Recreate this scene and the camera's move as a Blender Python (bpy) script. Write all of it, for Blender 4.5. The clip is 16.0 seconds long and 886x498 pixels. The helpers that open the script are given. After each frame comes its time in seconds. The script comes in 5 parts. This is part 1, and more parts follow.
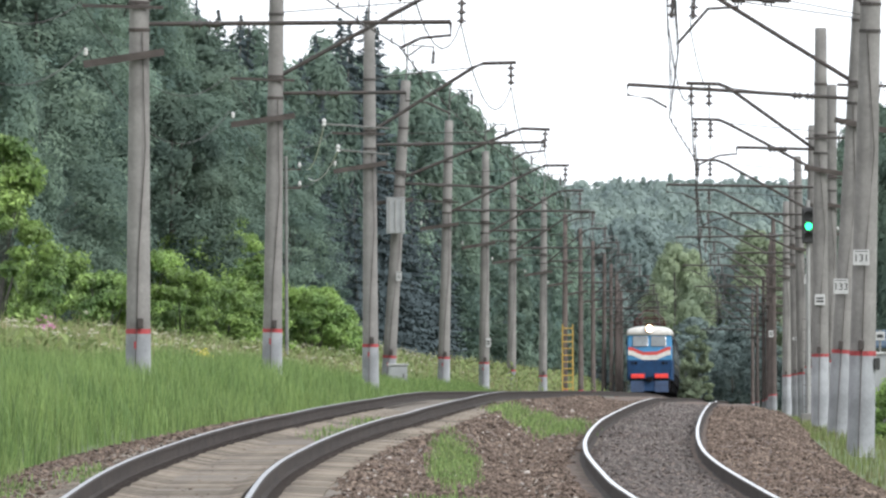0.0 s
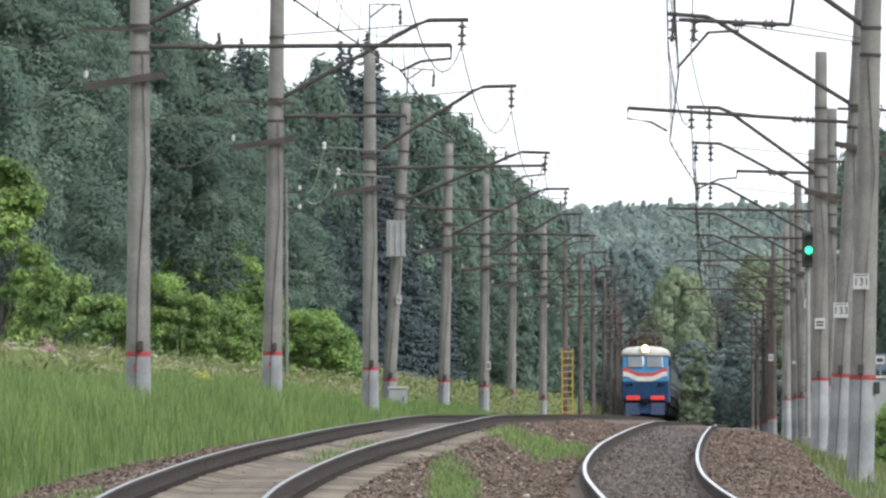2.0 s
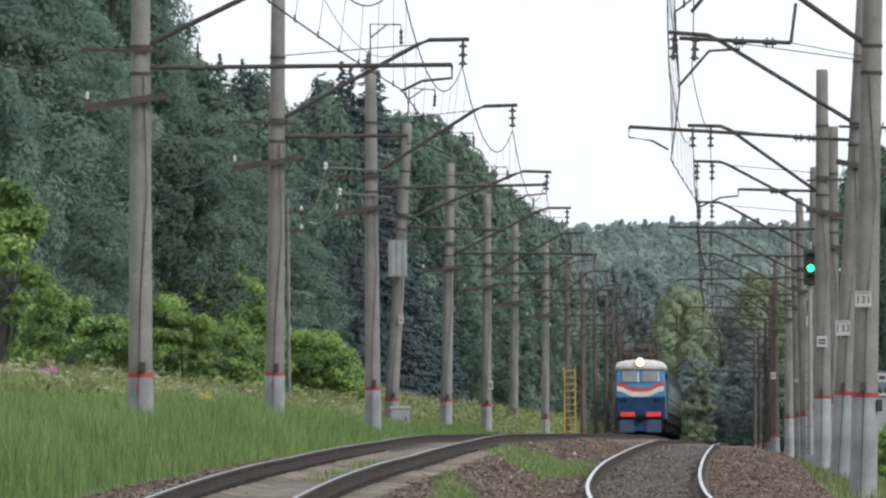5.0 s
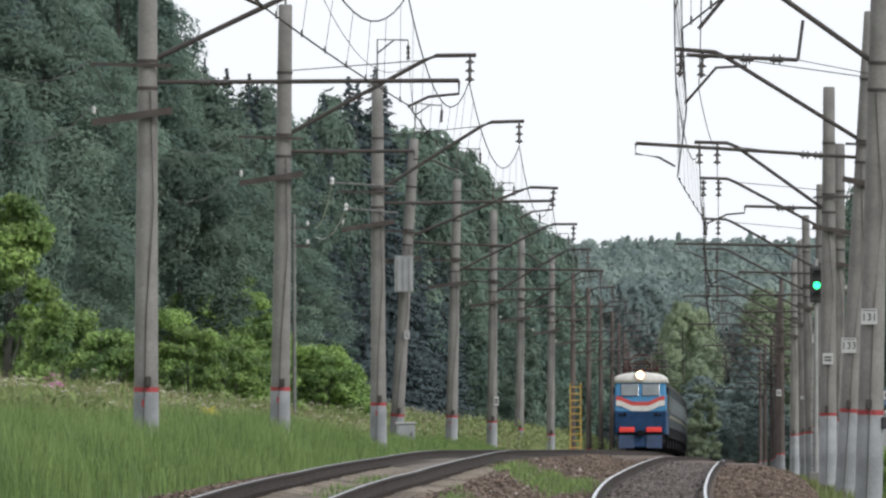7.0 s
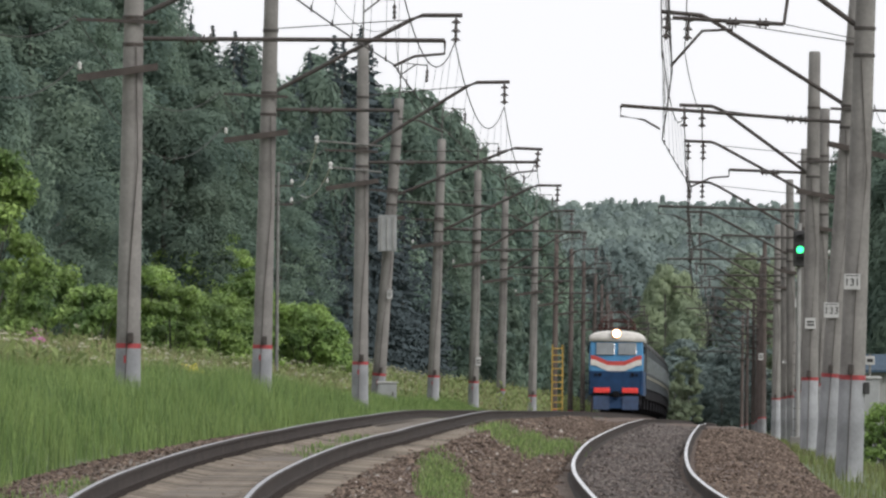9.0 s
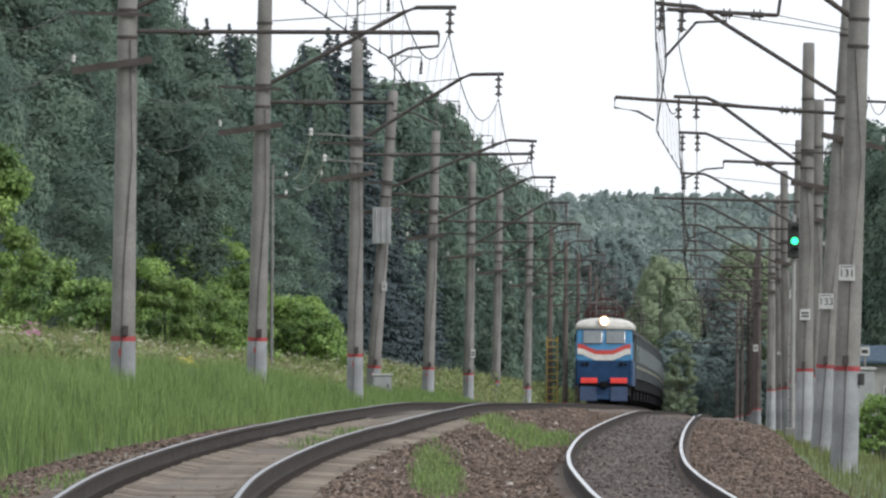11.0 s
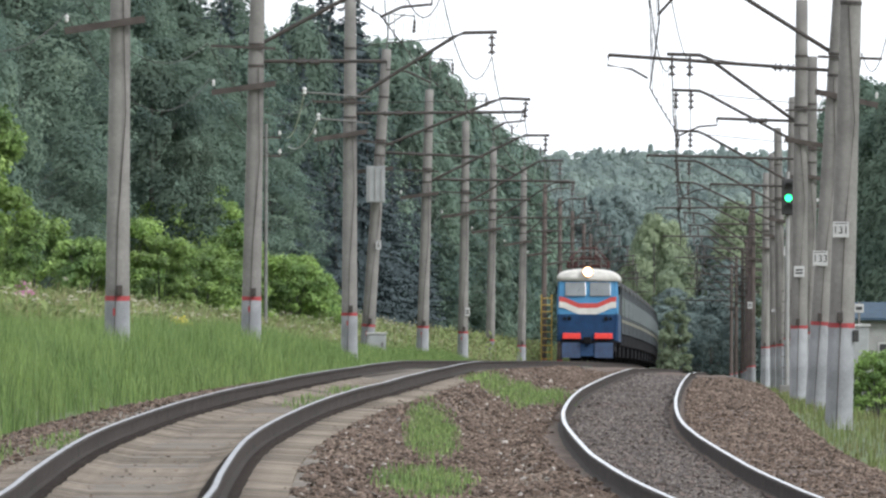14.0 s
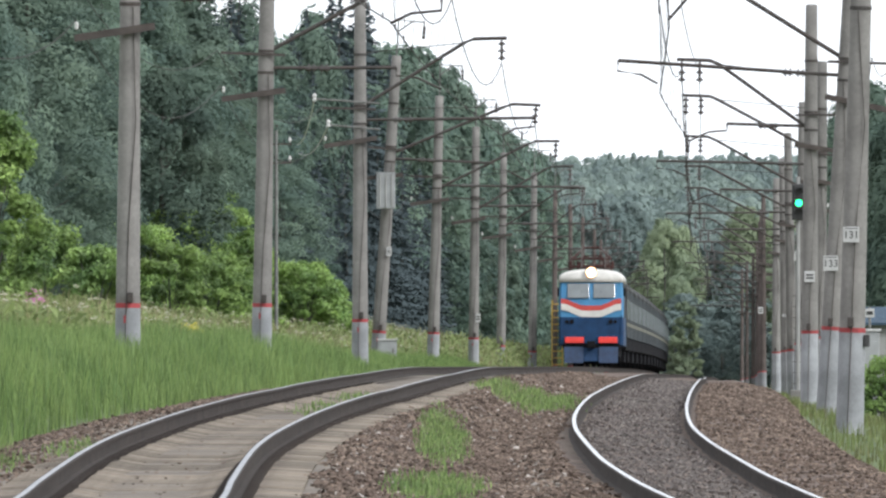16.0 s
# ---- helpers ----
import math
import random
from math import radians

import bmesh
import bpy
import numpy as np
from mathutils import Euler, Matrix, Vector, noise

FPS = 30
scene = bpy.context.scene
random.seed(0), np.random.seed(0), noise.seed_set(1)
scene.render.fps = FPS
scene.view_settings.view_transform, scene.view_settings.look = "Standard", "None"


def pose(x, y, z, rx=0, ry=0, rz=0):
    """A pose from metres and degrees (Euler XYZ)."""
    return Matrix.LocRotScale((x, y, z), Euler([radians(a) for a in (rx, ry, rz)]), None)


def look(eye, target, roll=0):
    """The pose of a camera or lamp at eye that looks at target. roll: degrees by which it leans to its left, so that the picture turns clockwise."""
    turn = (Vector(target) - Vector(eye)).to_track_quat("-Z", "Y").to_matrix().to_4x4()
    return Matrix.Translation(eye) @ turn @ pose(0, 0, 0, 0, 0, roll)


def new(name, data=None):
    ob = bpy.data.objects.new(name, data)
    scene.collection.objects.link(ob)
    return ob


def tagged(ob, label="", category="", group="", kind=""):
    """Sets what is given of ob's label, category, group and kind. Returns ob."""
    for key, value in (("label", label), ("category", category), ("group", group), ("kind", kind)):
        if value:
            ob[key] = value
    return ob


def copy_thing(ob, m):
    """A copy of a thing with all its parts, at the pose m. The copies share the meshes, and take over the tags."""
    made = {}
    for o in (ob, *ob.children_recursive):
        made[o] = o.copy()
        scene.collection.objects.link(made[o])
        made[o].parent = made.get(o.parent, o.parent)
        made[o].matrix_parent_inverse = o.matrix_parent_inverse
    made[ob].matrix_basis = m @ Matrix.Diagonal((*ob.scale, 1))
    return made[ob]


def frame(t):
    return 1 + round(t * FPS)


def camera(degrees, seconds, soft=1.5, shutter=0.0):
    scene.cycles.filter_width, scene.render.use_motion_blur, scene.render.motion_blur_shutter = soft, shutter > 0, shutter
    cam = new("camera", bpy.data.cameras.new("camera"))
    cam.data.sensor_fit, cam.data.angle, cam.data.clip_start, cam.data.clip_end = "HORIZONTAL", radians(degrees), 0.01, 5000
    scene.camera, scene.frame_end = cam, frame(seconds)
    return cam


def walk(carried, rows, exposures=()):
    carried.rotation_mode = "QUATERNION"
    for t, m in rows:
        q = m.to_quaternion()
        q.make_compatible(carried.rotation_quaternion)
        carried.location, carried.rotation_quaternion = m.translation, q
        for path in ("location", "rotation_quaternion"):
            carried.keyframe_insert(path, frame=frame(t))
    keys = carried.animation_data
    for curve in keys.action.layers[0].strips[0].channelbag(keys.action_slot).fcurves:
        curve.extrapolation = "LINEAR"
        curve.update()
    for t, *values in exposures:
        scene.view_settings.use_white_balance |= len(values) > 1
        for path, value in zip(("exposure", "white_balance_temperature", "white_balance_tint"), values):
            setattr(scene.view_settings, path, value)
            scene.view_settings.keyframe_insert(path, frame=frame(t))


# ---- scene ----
import itertools

EYE = (0.0, 0.0, 2.3)
cam = camera(3.5502, 16.0, soft=2.4)

# seconds, aim at 1 km (metres aside, metres above the eye), roll
AIM = [
    (0.0, -0.700, 1.057, -0.225),
    (0.5, -0.660, 1.741, -0.137),
    (1.0, -1.080, 2.623, 0.012),
    (1.5, -0.893, 2.550, 0.018),
    (2.0, -0.698, 2.682, -0.127),
    (2.5, -0.317, 3.531, -0.187),
    (3.0, 0.256, 4.105, -0.328),
    (3.5, 0.309, 3.369, -0.498),
    (4.0, -0.330, 3.404, -0.500),
    (6.5, -0.671, 5.137, -0.229),
    (7.0, -1.247, 5.157, -0.156),
    (7.5, -1.443, 4.598, 0.181),
    (8.0, -0.891, 3.989, 0.165),
    (8.5, -0.167, 3.556, 0.521),
    (9.0, -0.089, 2.356, 0.548),
    (9.2, 0.158, 2.042, 0.614),
    (11.5, 0.373, 1.645, 0.274),
    (12.0, 0.430, 0.602, 0.174),
    (12.5, 0.378, 0.232, 0.328),
    (13.0, -0.035, -0.114, 0.157),
    (13.5, 0.236, -0.654, 0.137),
    (14.0, 0.731, -1.099, 0.179),
    (14.5, 0.210, -0.596, -0.073),
    (15.0, 0.315, -0.312, -0.186),
    (15.5, 0.743, -0.540, -0.057),
    (16.0, 0.000, -0.672, 0.000),
]
walk(cam, [(t, look(EYE, (ax, 1000.0, EYE[2] + az), roll)) for t, ax, az, roll in AIM],
     [(0.0, 0.36, 6150, 10), (1.5, 0.18, 6150, 10), (2.5, 0.14, 6150, 10), (3.5, -0.05, 6150, 10), (7.0, -0.22, 6200, 10), (8.8, -0.26, 6400, 12), (11.5, -0.1, 6150, 10), (13.0, 0.1, 6150, 10), (16.0, 0.19, 6150, 10)])

# ---- light: bright overcast summer sky ----
SUN_ELEV, SUN_ROT = 35.0, 128.0
world = bpy.data.worlds.new("overcast_sky")
scene.world = world
world.use_nodes = True
wn = world.node_tree.nodes
wl = world.node_tree.links
wn.clear()
sky = wn.new("ShaderNodeTexSky")
sky.sky_type = "NISHITA"
sky.sun_disc = False
sky.sun_elevation = radians(SUN_ELEV)
sky.sun_rotation = radians(SUN_ROT)
sky.air_density, sky.dust_density, sky.ozone_density = 0.6, 6.0, 0.6
hsv = wn.new("ShaderNodeHueSaturation")
hsv.inputs["Saturation"].default_value = 0.22
bgd = wn.new("ShaderNodeBackground")
bgd.inputs["Strength"].default_value = 0.12
wout = wn.new("ShaderNodeOutputWorld")
veil = wn.new("ShaderNodeMix")  # an even cloud layer before the clear sky
veil.data_type = "RGBA"
veil.inputs["Factor"].default_value = 0.72
veil.inputs[7].default_value = (13.4, 13.5, 13.6, 1)
wl.new(sky.outputs["Color"], hsv.inputs["Color"])
wl.new(hsv.outputs["Color"], veil.inputs[6])
wl.new(veil.outputs[2], bgd.inputs["Color"])
wl.new(bgd.outputs["Background"], wout.inputs["Surface"])

sun = new("sun", bpy.data.lights.new("sun", "SUN"))
sun.data.energy, sun.data.angle, sun.data.color = 1.7, radians(10), (1.0, 0.97, 0.92)
sa, se = radians(SUN_ROT), radians(SUN_ELEV)
sun.matrix_world = look((0, 0, 0), (-math.sin(sa) * math.cos(se), -math.cos(sa) * math.cos(se), -math.sin(se)))


# ---- materials ----
def material(name, colour, rough=0.8, metal=0.0, vary=0.25, scale=6.0, second=None, fine=60.0, bump=0.3, island=0.0, obj=0.0,
             translucent=0.0, emit=0.0, coat=0.0, spec=0.5):
    """Procedural surface: two scales of noise over the base colour, with fine relief."""
    m = bpy.data.materials.new(name)
    m.use_nodes = True
    n, k = m.node_tree.nodes, m.node_tree.links
    n.clear()
    out = n.new("ShaderNodeOutputMaterial")
    b = n.new("ShaderNodeBsdfPrincipled")
    b.inputs["Roughness"].default_value = rough
    b.inputs["Metallic"].default_value = metal
    b.inputs["Coat Weight"].default_value = coat
    b.inputs["Specular IOR Level"].default_value = spec
    tc = n.new("ShaderNodeTexCoord")
    n1, n2 = n.new("ShaderNodeTexNoise"), n.new("ShaderNodeTexNoise")
    for nn, s in ((n1, scale), (n2, fine)):
        nn.inputs["Scale"].default_value = s
        nn.inputs["Detail"].default_value = 4.0
        k.new(tc.outputs["Object"], nn.inputs["Vector"])
    ramp = n.new("ShaderNodeValToRGB")
    c2 = second or tuple(c * (1 - vary) for c in colour)
    ramp.color_ramp.elements[0].color = (*c2, 1)
    ramp.color_ramp.elements[1].color = (*colour, 1)
    ramp.color_ramp.elements[0].position, ramp.color_ramp.elements[1].position = 0.36, 0.64
    k.new(n1.outputs["Fac"], ramp.inputs["Fac"])
    val = n.new("ShaderNodeMath")
    val.operation = "MULTIPLY_ADD"
    val.inputs[1].default_value, val.inputs[2].default_value = vary * 1.6, 1 - vary * 0.8
    k.new(n2.outputs["Fac"], val.inputs[0])
    last = val.outputs[0]
    for amount, node, socket in ((island, "ShaderNodeNewGeometry", "Random Per Island"), (obj, "ShaderNodeObjectInfo", "Random")):
        if amount:
            src = n.new(node)
            ma = n.new("ShaderNodeMath")
            ma.operation = "MULTIPLY_ADD"
            ma.inputs[1].default_value, ma.inputs[2].default_value = amount * 2, 1 - amount
            k.new(src.outputs[socket], ma.inputs[0])
            mu = n.new("ShaderNodeMath")
            mu.operation = "MULTIPLY"
            k.new(last, mu.inputs[0])
            k.new(ma.outputs[0], mu.inputs[1])
            last = mu.outputs[0]
    mix = n.new("ShaderNodeVectorMath")
    mix.operation = "SCALE"
    k.new(ramp.outputs["Color"], mix.inputs[0])
    k.new(last, mix.inputs["Scale"])
    k.new(mix.outputs[0], b.inputs["Base Color"])
    if bump:
        bp = n.new("ShaderNodeBump")
        bp.inputs["Strength"].default_value = bump
        bp.inputs["Distance"].default_value = 0.02
        k.new(n2.outputs["Fac"], bp.inputs["Height"])
        k.new(bp.outputs["Normal"], b.inputs["Normal"])
    if emit:
        b.inputs["Emission Color"].default_value = (*colour, 1)
        b.inputs["Emission Strength"].default_value = emit
    surf = b.outputs["BSDF"]
    if translucent:
        tr = n.new("ShaderNodeBsdfTranslucent")
        k.new(mix.outputs[0], tr.inputs["Color"])
        ms = n.new("ShaderNodeMixShader")
        ms.inputs["Fac"].default_value = translucent
        k.new(surf, ms.inputs[1])
        k.new(tr.outputs["BSDF"], ms.inputs[2])
        surf = ms.outputs["Shader"]
    k.new(surf, out.inputs["Surface"])
    return m


M_CONCRETE = material("weathered_concrete", (0.205, 0.196, 0.184), 0.9, vary=0.3, scale=1.3, second=(0.135, 0.128, 0.12), fine=14, obj=0.1)
M_WHITE = material("lime_wash", (0.31, 0.318, 0.332), 0.85, vary=0.25, scale=1.6, second=(0.2, 0.205, 0.215), fine=25, obj=0.15)
M_REDBAND = material("red_band_paint", (0.33, 0.045, 0.05), 0.7, vary=0.3, scale=9)
M_STEEL = material("rusty_dark_steel", (0.05, 0.045, 0.042), 0.7, 0.3, vary=0.4, scale=5, second=(0.06, 0.048, 0.042))
M_RUSTPOST = material("rusty_brown_post", (0.125, 0.104, 0.096), 0.9, vary=0.35, scale=2, second=(0.085, 0.07, 0.064), obj=0.15, spec=0.2)
M_WIRE = material("oxidised_wire", (0.045, 0.042, 0.04), 0.8, 0.0, vary=0.2, bump=0, spec=0.2)
M_INSUL = material("insulator_glass", (0.07, 0.06, 0.055), 0.25, vary=0.2, bump=0)
M_PORCELAIN = material("white_porcelain", (0.5, 0.5, 0.48), 0.3, vary=0.1, bump=0)
M_WOOD = material("tarred_wood", (0.075, 0.062, 0.055), 0.9, vary=0.4, scale=4)
M_RAILSIDE = material("rail_rust", (0.05, 0.04, 0.034), 0.9, 0.0, vary=0.4, scale=3, second=(0.026, 0.021, 0.019), spec=0.3)
M_RAILTOP = material("polished_rail_head", (0.55, 0.56, 0.58), 0.24, 1.0, vary=0.15, scale=2, bump=0.05)
M_RAILDULL = material("dull_rail_head", (0.3, 0.31, 0.33), 0.38, 1.0, vary=0.3, scale=1.5, bump=0.08)
M_SLEEPER = material("sleeper_concrete", (0.195, 0.165, 0.13), 0.95, vary=0.25, scale=5, second=(0.13, 0.108, 0.087), obj=0.35)
M_SANDY = material("sand_filled_ballast", (0.165, 0.14, 0.112), 0.95, vary=0.35, scale=1.1, second=(0.105, 0.088, 0.071), fine=18, bump=0.8)
M_BALLAST = material("ballast_bed", (0.125, 0.088, 0.068), 0.95, vary=0.45, scale=1.2, second=(0.07, 0.048, 0.038), fine=22, bump=1.0)
M_STONE = material("ballast_stone", (0.155, 0.12, 0.096), 0.95, vary=0.3, scale=0.5, second=(0.09, 0.066, 0.053), fine=30, island=0.6, spec=0.2)
M_PALESTONE = material("pale_stone", (0.33, 0.3, 0.27), 0.9, vary=0.2, scale=0.5, fine=30, island=0.5)
M_VERGE = material("verge_blades", (0.15, 0.205, 0.065), 0.8, vary=0.25, scale=0.5, second=(0.135, 0.13, 0.06), fine=2, island=0.35, translucent=0.35, bump=0)
M_OILSTONE = material("oily_ballast_stone", (0.115, 0.1, 0.09), 0.8, vary=0.3, scale=0.5, second=(0.075, 0.06, 0.055), fine=30, island=0.5)
M_GROUND = material("meadow_soil", (0.085, 0.12, 0.035), 0.95, vary=0.3, scale=0.2, second=(0.06, 0.085, 0.03), fine=3)
M_GRASS = material("grass_blades", (0.205, 0.285, 0.09), 0.7, vary=0.3, scale=0.5, second=(0.105, 0.175, 0.054), fine=2, island=0.4, translucent=0.4, bump=0)
# leaf green lightened and blued, with distance haze mixed into the colour
M_LEAF = material("hazed_birch_leaves", (0.195, 0.26, 0.195), 0.8, vary=0.15, scale=0.16, second=(0.105, 0.155, 0.134), fine=1.2, island=0.12, obj=0.33, translucent=0.45, bump=0, spec=0.12)
M_LEAFBRIGHT = material("young_leaves", (0.31, 0.44, 0.125), 0.5, vary=0.3, scale=0.8, second=(0.11, 0.19, 0.06), fine=3, island=0.4, obj=0.15, translucent=0.4, bump=0, spec=0.4)
M_NEEDLE = material("spruce_needles", (0.066, 0.086, 0.092), 0.95, vary=0.2, scale=0.4, fine=2, island=0.1, obj=0.15, bump=0, spec=0.08)
# own light green, paled further to stand in for the valley's haze
M_LEAFLIGHT = material("pale_hazed_leaves", (0.3, 0.355, 0.225), 0.8, vary=0.2, scale=0.2, second=(0.2, 0.25, 0.175), fine=1, island=0.1, obj=0.15, translucent=0.4, bump=0, spec=0.1)
M_GALV = material("dull_galvanised_steel", (0.2, 0.2, 0.19), 0.6, 0.4, vary=0.25, scale=6)
# greyed and blued base colour imitates haze over the valley trees
M_VALLEYLEAF = material("hazed_valley_leaves", (0.2, 0.25, 0.235), 0.8, vary=0.15, scale=0.2, second=(0.14, 0.19, 0.188), fine=1, island=0.1, obj=0.25, translucent=0.4, bump=0, spec=0.1)
M_BARK = material("bark", (0.12, 0.115, 0.105), 0.95, vary=0.4, scale=2, fine=12, bump=0.8)
# light blue-green base paints the air haze before the far hill
M_FARWOOD = material("hazed_distant_woods", (0.27, 0.33, 0.295), 1.0, vary=0.2, scale=0.012, second=(0.19, 0.24, 0.235), fine=0.05, island=0.06, bump=0, spec=0.0, translucent=0.35)


# ---- mesh helpers ----
def mesh_of(bm, name, mat, smooth=False):
    me = bpy.data.meshes.new(name)
    bm.to_mesh(me)
    bm.free()
    me.materials.append(mat)
    if smooth:
        me.polygons.foreach_set("use_smooth", [True] * len(me.polygons))
    return me


def part(name, bm, mat, parent, label="", smooth=False):
    ob = new(name, mesh_of(bm, name, mat, smooth))
    ob.parent = parent
    if label:
        tagged(ob, label)
    return ob


def thing(name, bm, mat, label, category, group="", kind="", smooth=False):
    return tagged(new(name, mesh_of(bm, name, mat, smooth)), label, category, group, kind)


def root(name, m, label, category, group="", kind=""):
    ob = new(name)
    ob.empty_display_size = 0.3
    ob.matrix_world = m
    return tagged(ob, label, category, group, kind)


def raw(name, verts, faces, mat, smooth=False):
    me = bpy.data.meshes.new(name)
    me.from_pydata(verts, [], faces)
    me.materials.append(mat)
    if smooth:
        me.polygons.foreach_set("use_smooth", [True] * len(me.polygons))
    return me


def box(bm, c, s, m=None, bevel=0.0):
    t = Matrix.Translation(c) @ (m or Matrix()) @ Matrix.Diagonal((*s, 1))
    r = bmesh.ops.create_cube(bm, size=1, matrix=t)
    if bevel:
        edges = list({e for v in r["verts"] for e in v.link_edges})
        bmesh.ops.bevel(bm, geom=edges, offset=bevel, segments=2, affect="EDGES", profile=0.5)
    return bm


def tube(bm, pts, r, seg=8, r1=None):
    """A round bar through the points, tapering from r to r1."""
    pts = [Vector(p) for p in pts]
    rings = []
    for i, p in enumerate(pts):
        d = (pts[min(i + 1, len(pts) - 1)] - pts[max(i - 1, 0)]).normalized()
        a = d.orthogonal().normalized()
        b = d.cross(a)
        rad = r if r1 is None else r + (r1 - r) * i / (len(pts) - 1)
        rings.append([bm.verts.new(p + (a * math.cos(k * math.tau / seg) + b * math.sin(k * math.tau / seg)) * rad) for k in range(seg)])
    for q0, q1 in zip(rings, rings[1:]):
        # nearest start keeps the skin from twisting
        s = min(range(seg), key=lambda j: (q1[j].co - q0[0].co).length)
        for k in range(seg):
            bm.faces.new((q0[k], q0[(k + 1) % seg], q1[(k + 1 + s) % seg], q1[(k + s) % seg]))
    bm.faces.new(rings[0][::-1])
    bm.faces.new(rings[-1])
    return bm


def bars(*runs, r=0.03, seg=8):
    bm = bmesh.new()
    for pts in runs:
        tube(bm, pts, r, seg)
    return bm


def lathe(bm, base, prof, seg=12):
    """Turned shape: (radius, height) pairs about a vertical axis through base."""
    rings = [[bm.verts.new((base[0] + r * math.cos(k * math.tau / seg), base[1] + r * math.sin(k * math.tau / seg), base[2] + h)) for k in range(seg)] for r, h in prof]
    for q0, q1 in zip(rings, rings[1:]):
        for k in range(seg):
            bm.faces.new((q0[k], q0[(k + 1) % seg], q1[(k + 1) % seg], q1[k]))
    # the end caps keep their own corners, so that the round side shades evenly
    bm.faces.new([bm.verts.new(v.co) for v in rings[0][::-1]])
    bm.faces.new([bm.verts.new(v.co) for v in rings[-1]])
    return bm


def slab(bm, prof, x0, x1):
    """A side profile of (y, z) pairs drawn across from x0 to x1."""
    a = [bm.verts.new((x0, p, q)) for p, q in prof]
    b = [bm.verts.new((x1, p, q)) for p, q in prof]
    n = len(prof)
    bm.faces.new(a)
    bm.faces.new(b[::-1])
    for i in range(n):
        bm.faces.new((a[i], b[i], b[(i + 1) % n], a[(i + 1) % n]))
    bmesh.ops.recalc_face_normals(bm, faces=bm.faces)
    return bm


# ---- plan: two tracks that run away from the eye over a gentle crest ----
LEFT = [(-90, -2.5), (60, -2.5), (111, -2.5), (119, -2.55), (135, -2.6), (145, -2.56), (154, -2.45), (163, -2.3), (171, -2.13), (179, -1.92), (187, -1.68), (195, -1.4),
        (215, -1.03), (237, -0.72), (300, 0.35), (355, 1.5), (430, 2.9), (500, 4.15), (632, 6.4), (704, 7.85), (785, 9.65), (900, 12.15), (1000, 14.2), (1200, 17.3), (1500, 20.0), (1700, 20.5)]
RIGHT = [(-90, 5.2), (60, 4.05), (100, 3.02), (115, 2.68), (123, 2.53), (130, 2.44), (140, 2.36), (150, 2.35), (160, 2.36), (170, 2.385), (180, 2.45), (190, 2.54), (200, 2.66), (210, 2.8), (220, 2.955), (230, 3.125), (240, 3.3),
         (250, 3.485), (270, 3.855), (300, 4.43), (330, 5.02), (360, 5.62), (400, 6.4), (430, 7.02), (500, 8.4), (632, 10.7), (704, 12.1), (785, 13.9), (900, 16.4), (1000, 18.4), (1200, 21.5), (1500, 24.2), (1700, 24.7)]
WOOD_EDGE = [(300, -15.5), (500, -11.8), (700, -8.1), (900, -3.9), (1200, 2.6), (1500, 9.6), (1700, 14.5)]


def glide(table, y):
    """Smooth interpolation through a table of (distance, value)."""
    if y <= table[0][0]:
        return table[0][1]
    if y >= table[-1][0]:
        return table[-1][1]
    i = max(k for k in range(len(table) - 1) if table[k][0] <= y)
    (x0, v0), (x1, v1) = table[i], table[i + 1]
    h = x1 - x0
    m0 = (v1 - table[max(i - 1, 0)][1]) / (x1 - table[max(i - 1, 0)][0])
    m1 = (table[min(i + 2, len(table) - 1)][1] - v0) / (table[min(i + 2, len(table) - 1)][0] - x0)
    s = (y - x0) / h
    return (2 * s**3 - 3 * s**2 + 1) * v0 + (s**3 - 2 * s**2 + s) * h * m0 + (-2 * s**3 + 3 * s**2) * v1 + (s**3 - s**2) * h * m1


ZL = [(-90, 0.3), (160, 0.3), (195, 0.28), (215, 0.19), (245, 0.0), (270, -0.15), (300, -0.37), (632, -3.37), (900, -5.98), (1200, -9.4), (1500, -12.3), (1700, -13.6)]
ZR = [(-90, 0.2), (100, 0.15), (130, 0.1), (140, 0.075), (150, 0.042), (160, 0.003), (170, -0.037), (180, -0.086), (190, -0.138), (200, -0.186), (210, -0.23), (220, -0.276), (230, -0.324), (240, -0.378), (250, -0.443),
      (270, -0.575), (300, -0.78), (330, -0.99), (360, -1.215), (400, -1.54), (430, -1.82), (500, -2.47), (632, -3.72), (900, -6.35), (1200, -9.65), (1500, -12.4), (1700, -13.6)]
# the bank and the overhead line beside the right-hand track keep a level of their own
ZBANK = [(-90, 0.0), (222, 0.0), (255, -0.08), (300, -0.5), (632, -3.62), (900, -6.25), (1200, -9.6), (1500, -12.4), (1700, -13.6)]
CANT = 0.07  # both curves lean to the inside: half the rise of the outer rail


# the line on which the wires hang over the right-hand track
WIRE_RIGHT = [(-90, 3.1), (111, 2.9), (174, 2.55), (237, 3.4), (300, 4.4), (355, 5.75), (430, 7.15)]


def lx(y): return glide(LEFT, y)
def rx(y): return glide(RIGHT, y)
def zl(y): return glide(ZL, y)
def zr(y): return glide(ZR, y)
def zbank(y): return glide(ZBANK, y)


def wx_right(y): return glide(WIRE_RIGHT, y) if y < 430 else rx(y)


LSIDE = [(-400, 7.0), (-90, 5.0), (-40, 3.2), (-18, 1.2), (-11, 0.65), (-6.5, 0.28), (-4.2, 0.06), (-2.6, -0.42), (0, -0.6)]
RSIDE = [(0, -0.6), (2.6, -0.75), (3.4, -0.9), (6, -1.15), (12, -1.4), (40, -1.0), (90, 0.5), (400, 4.0)]


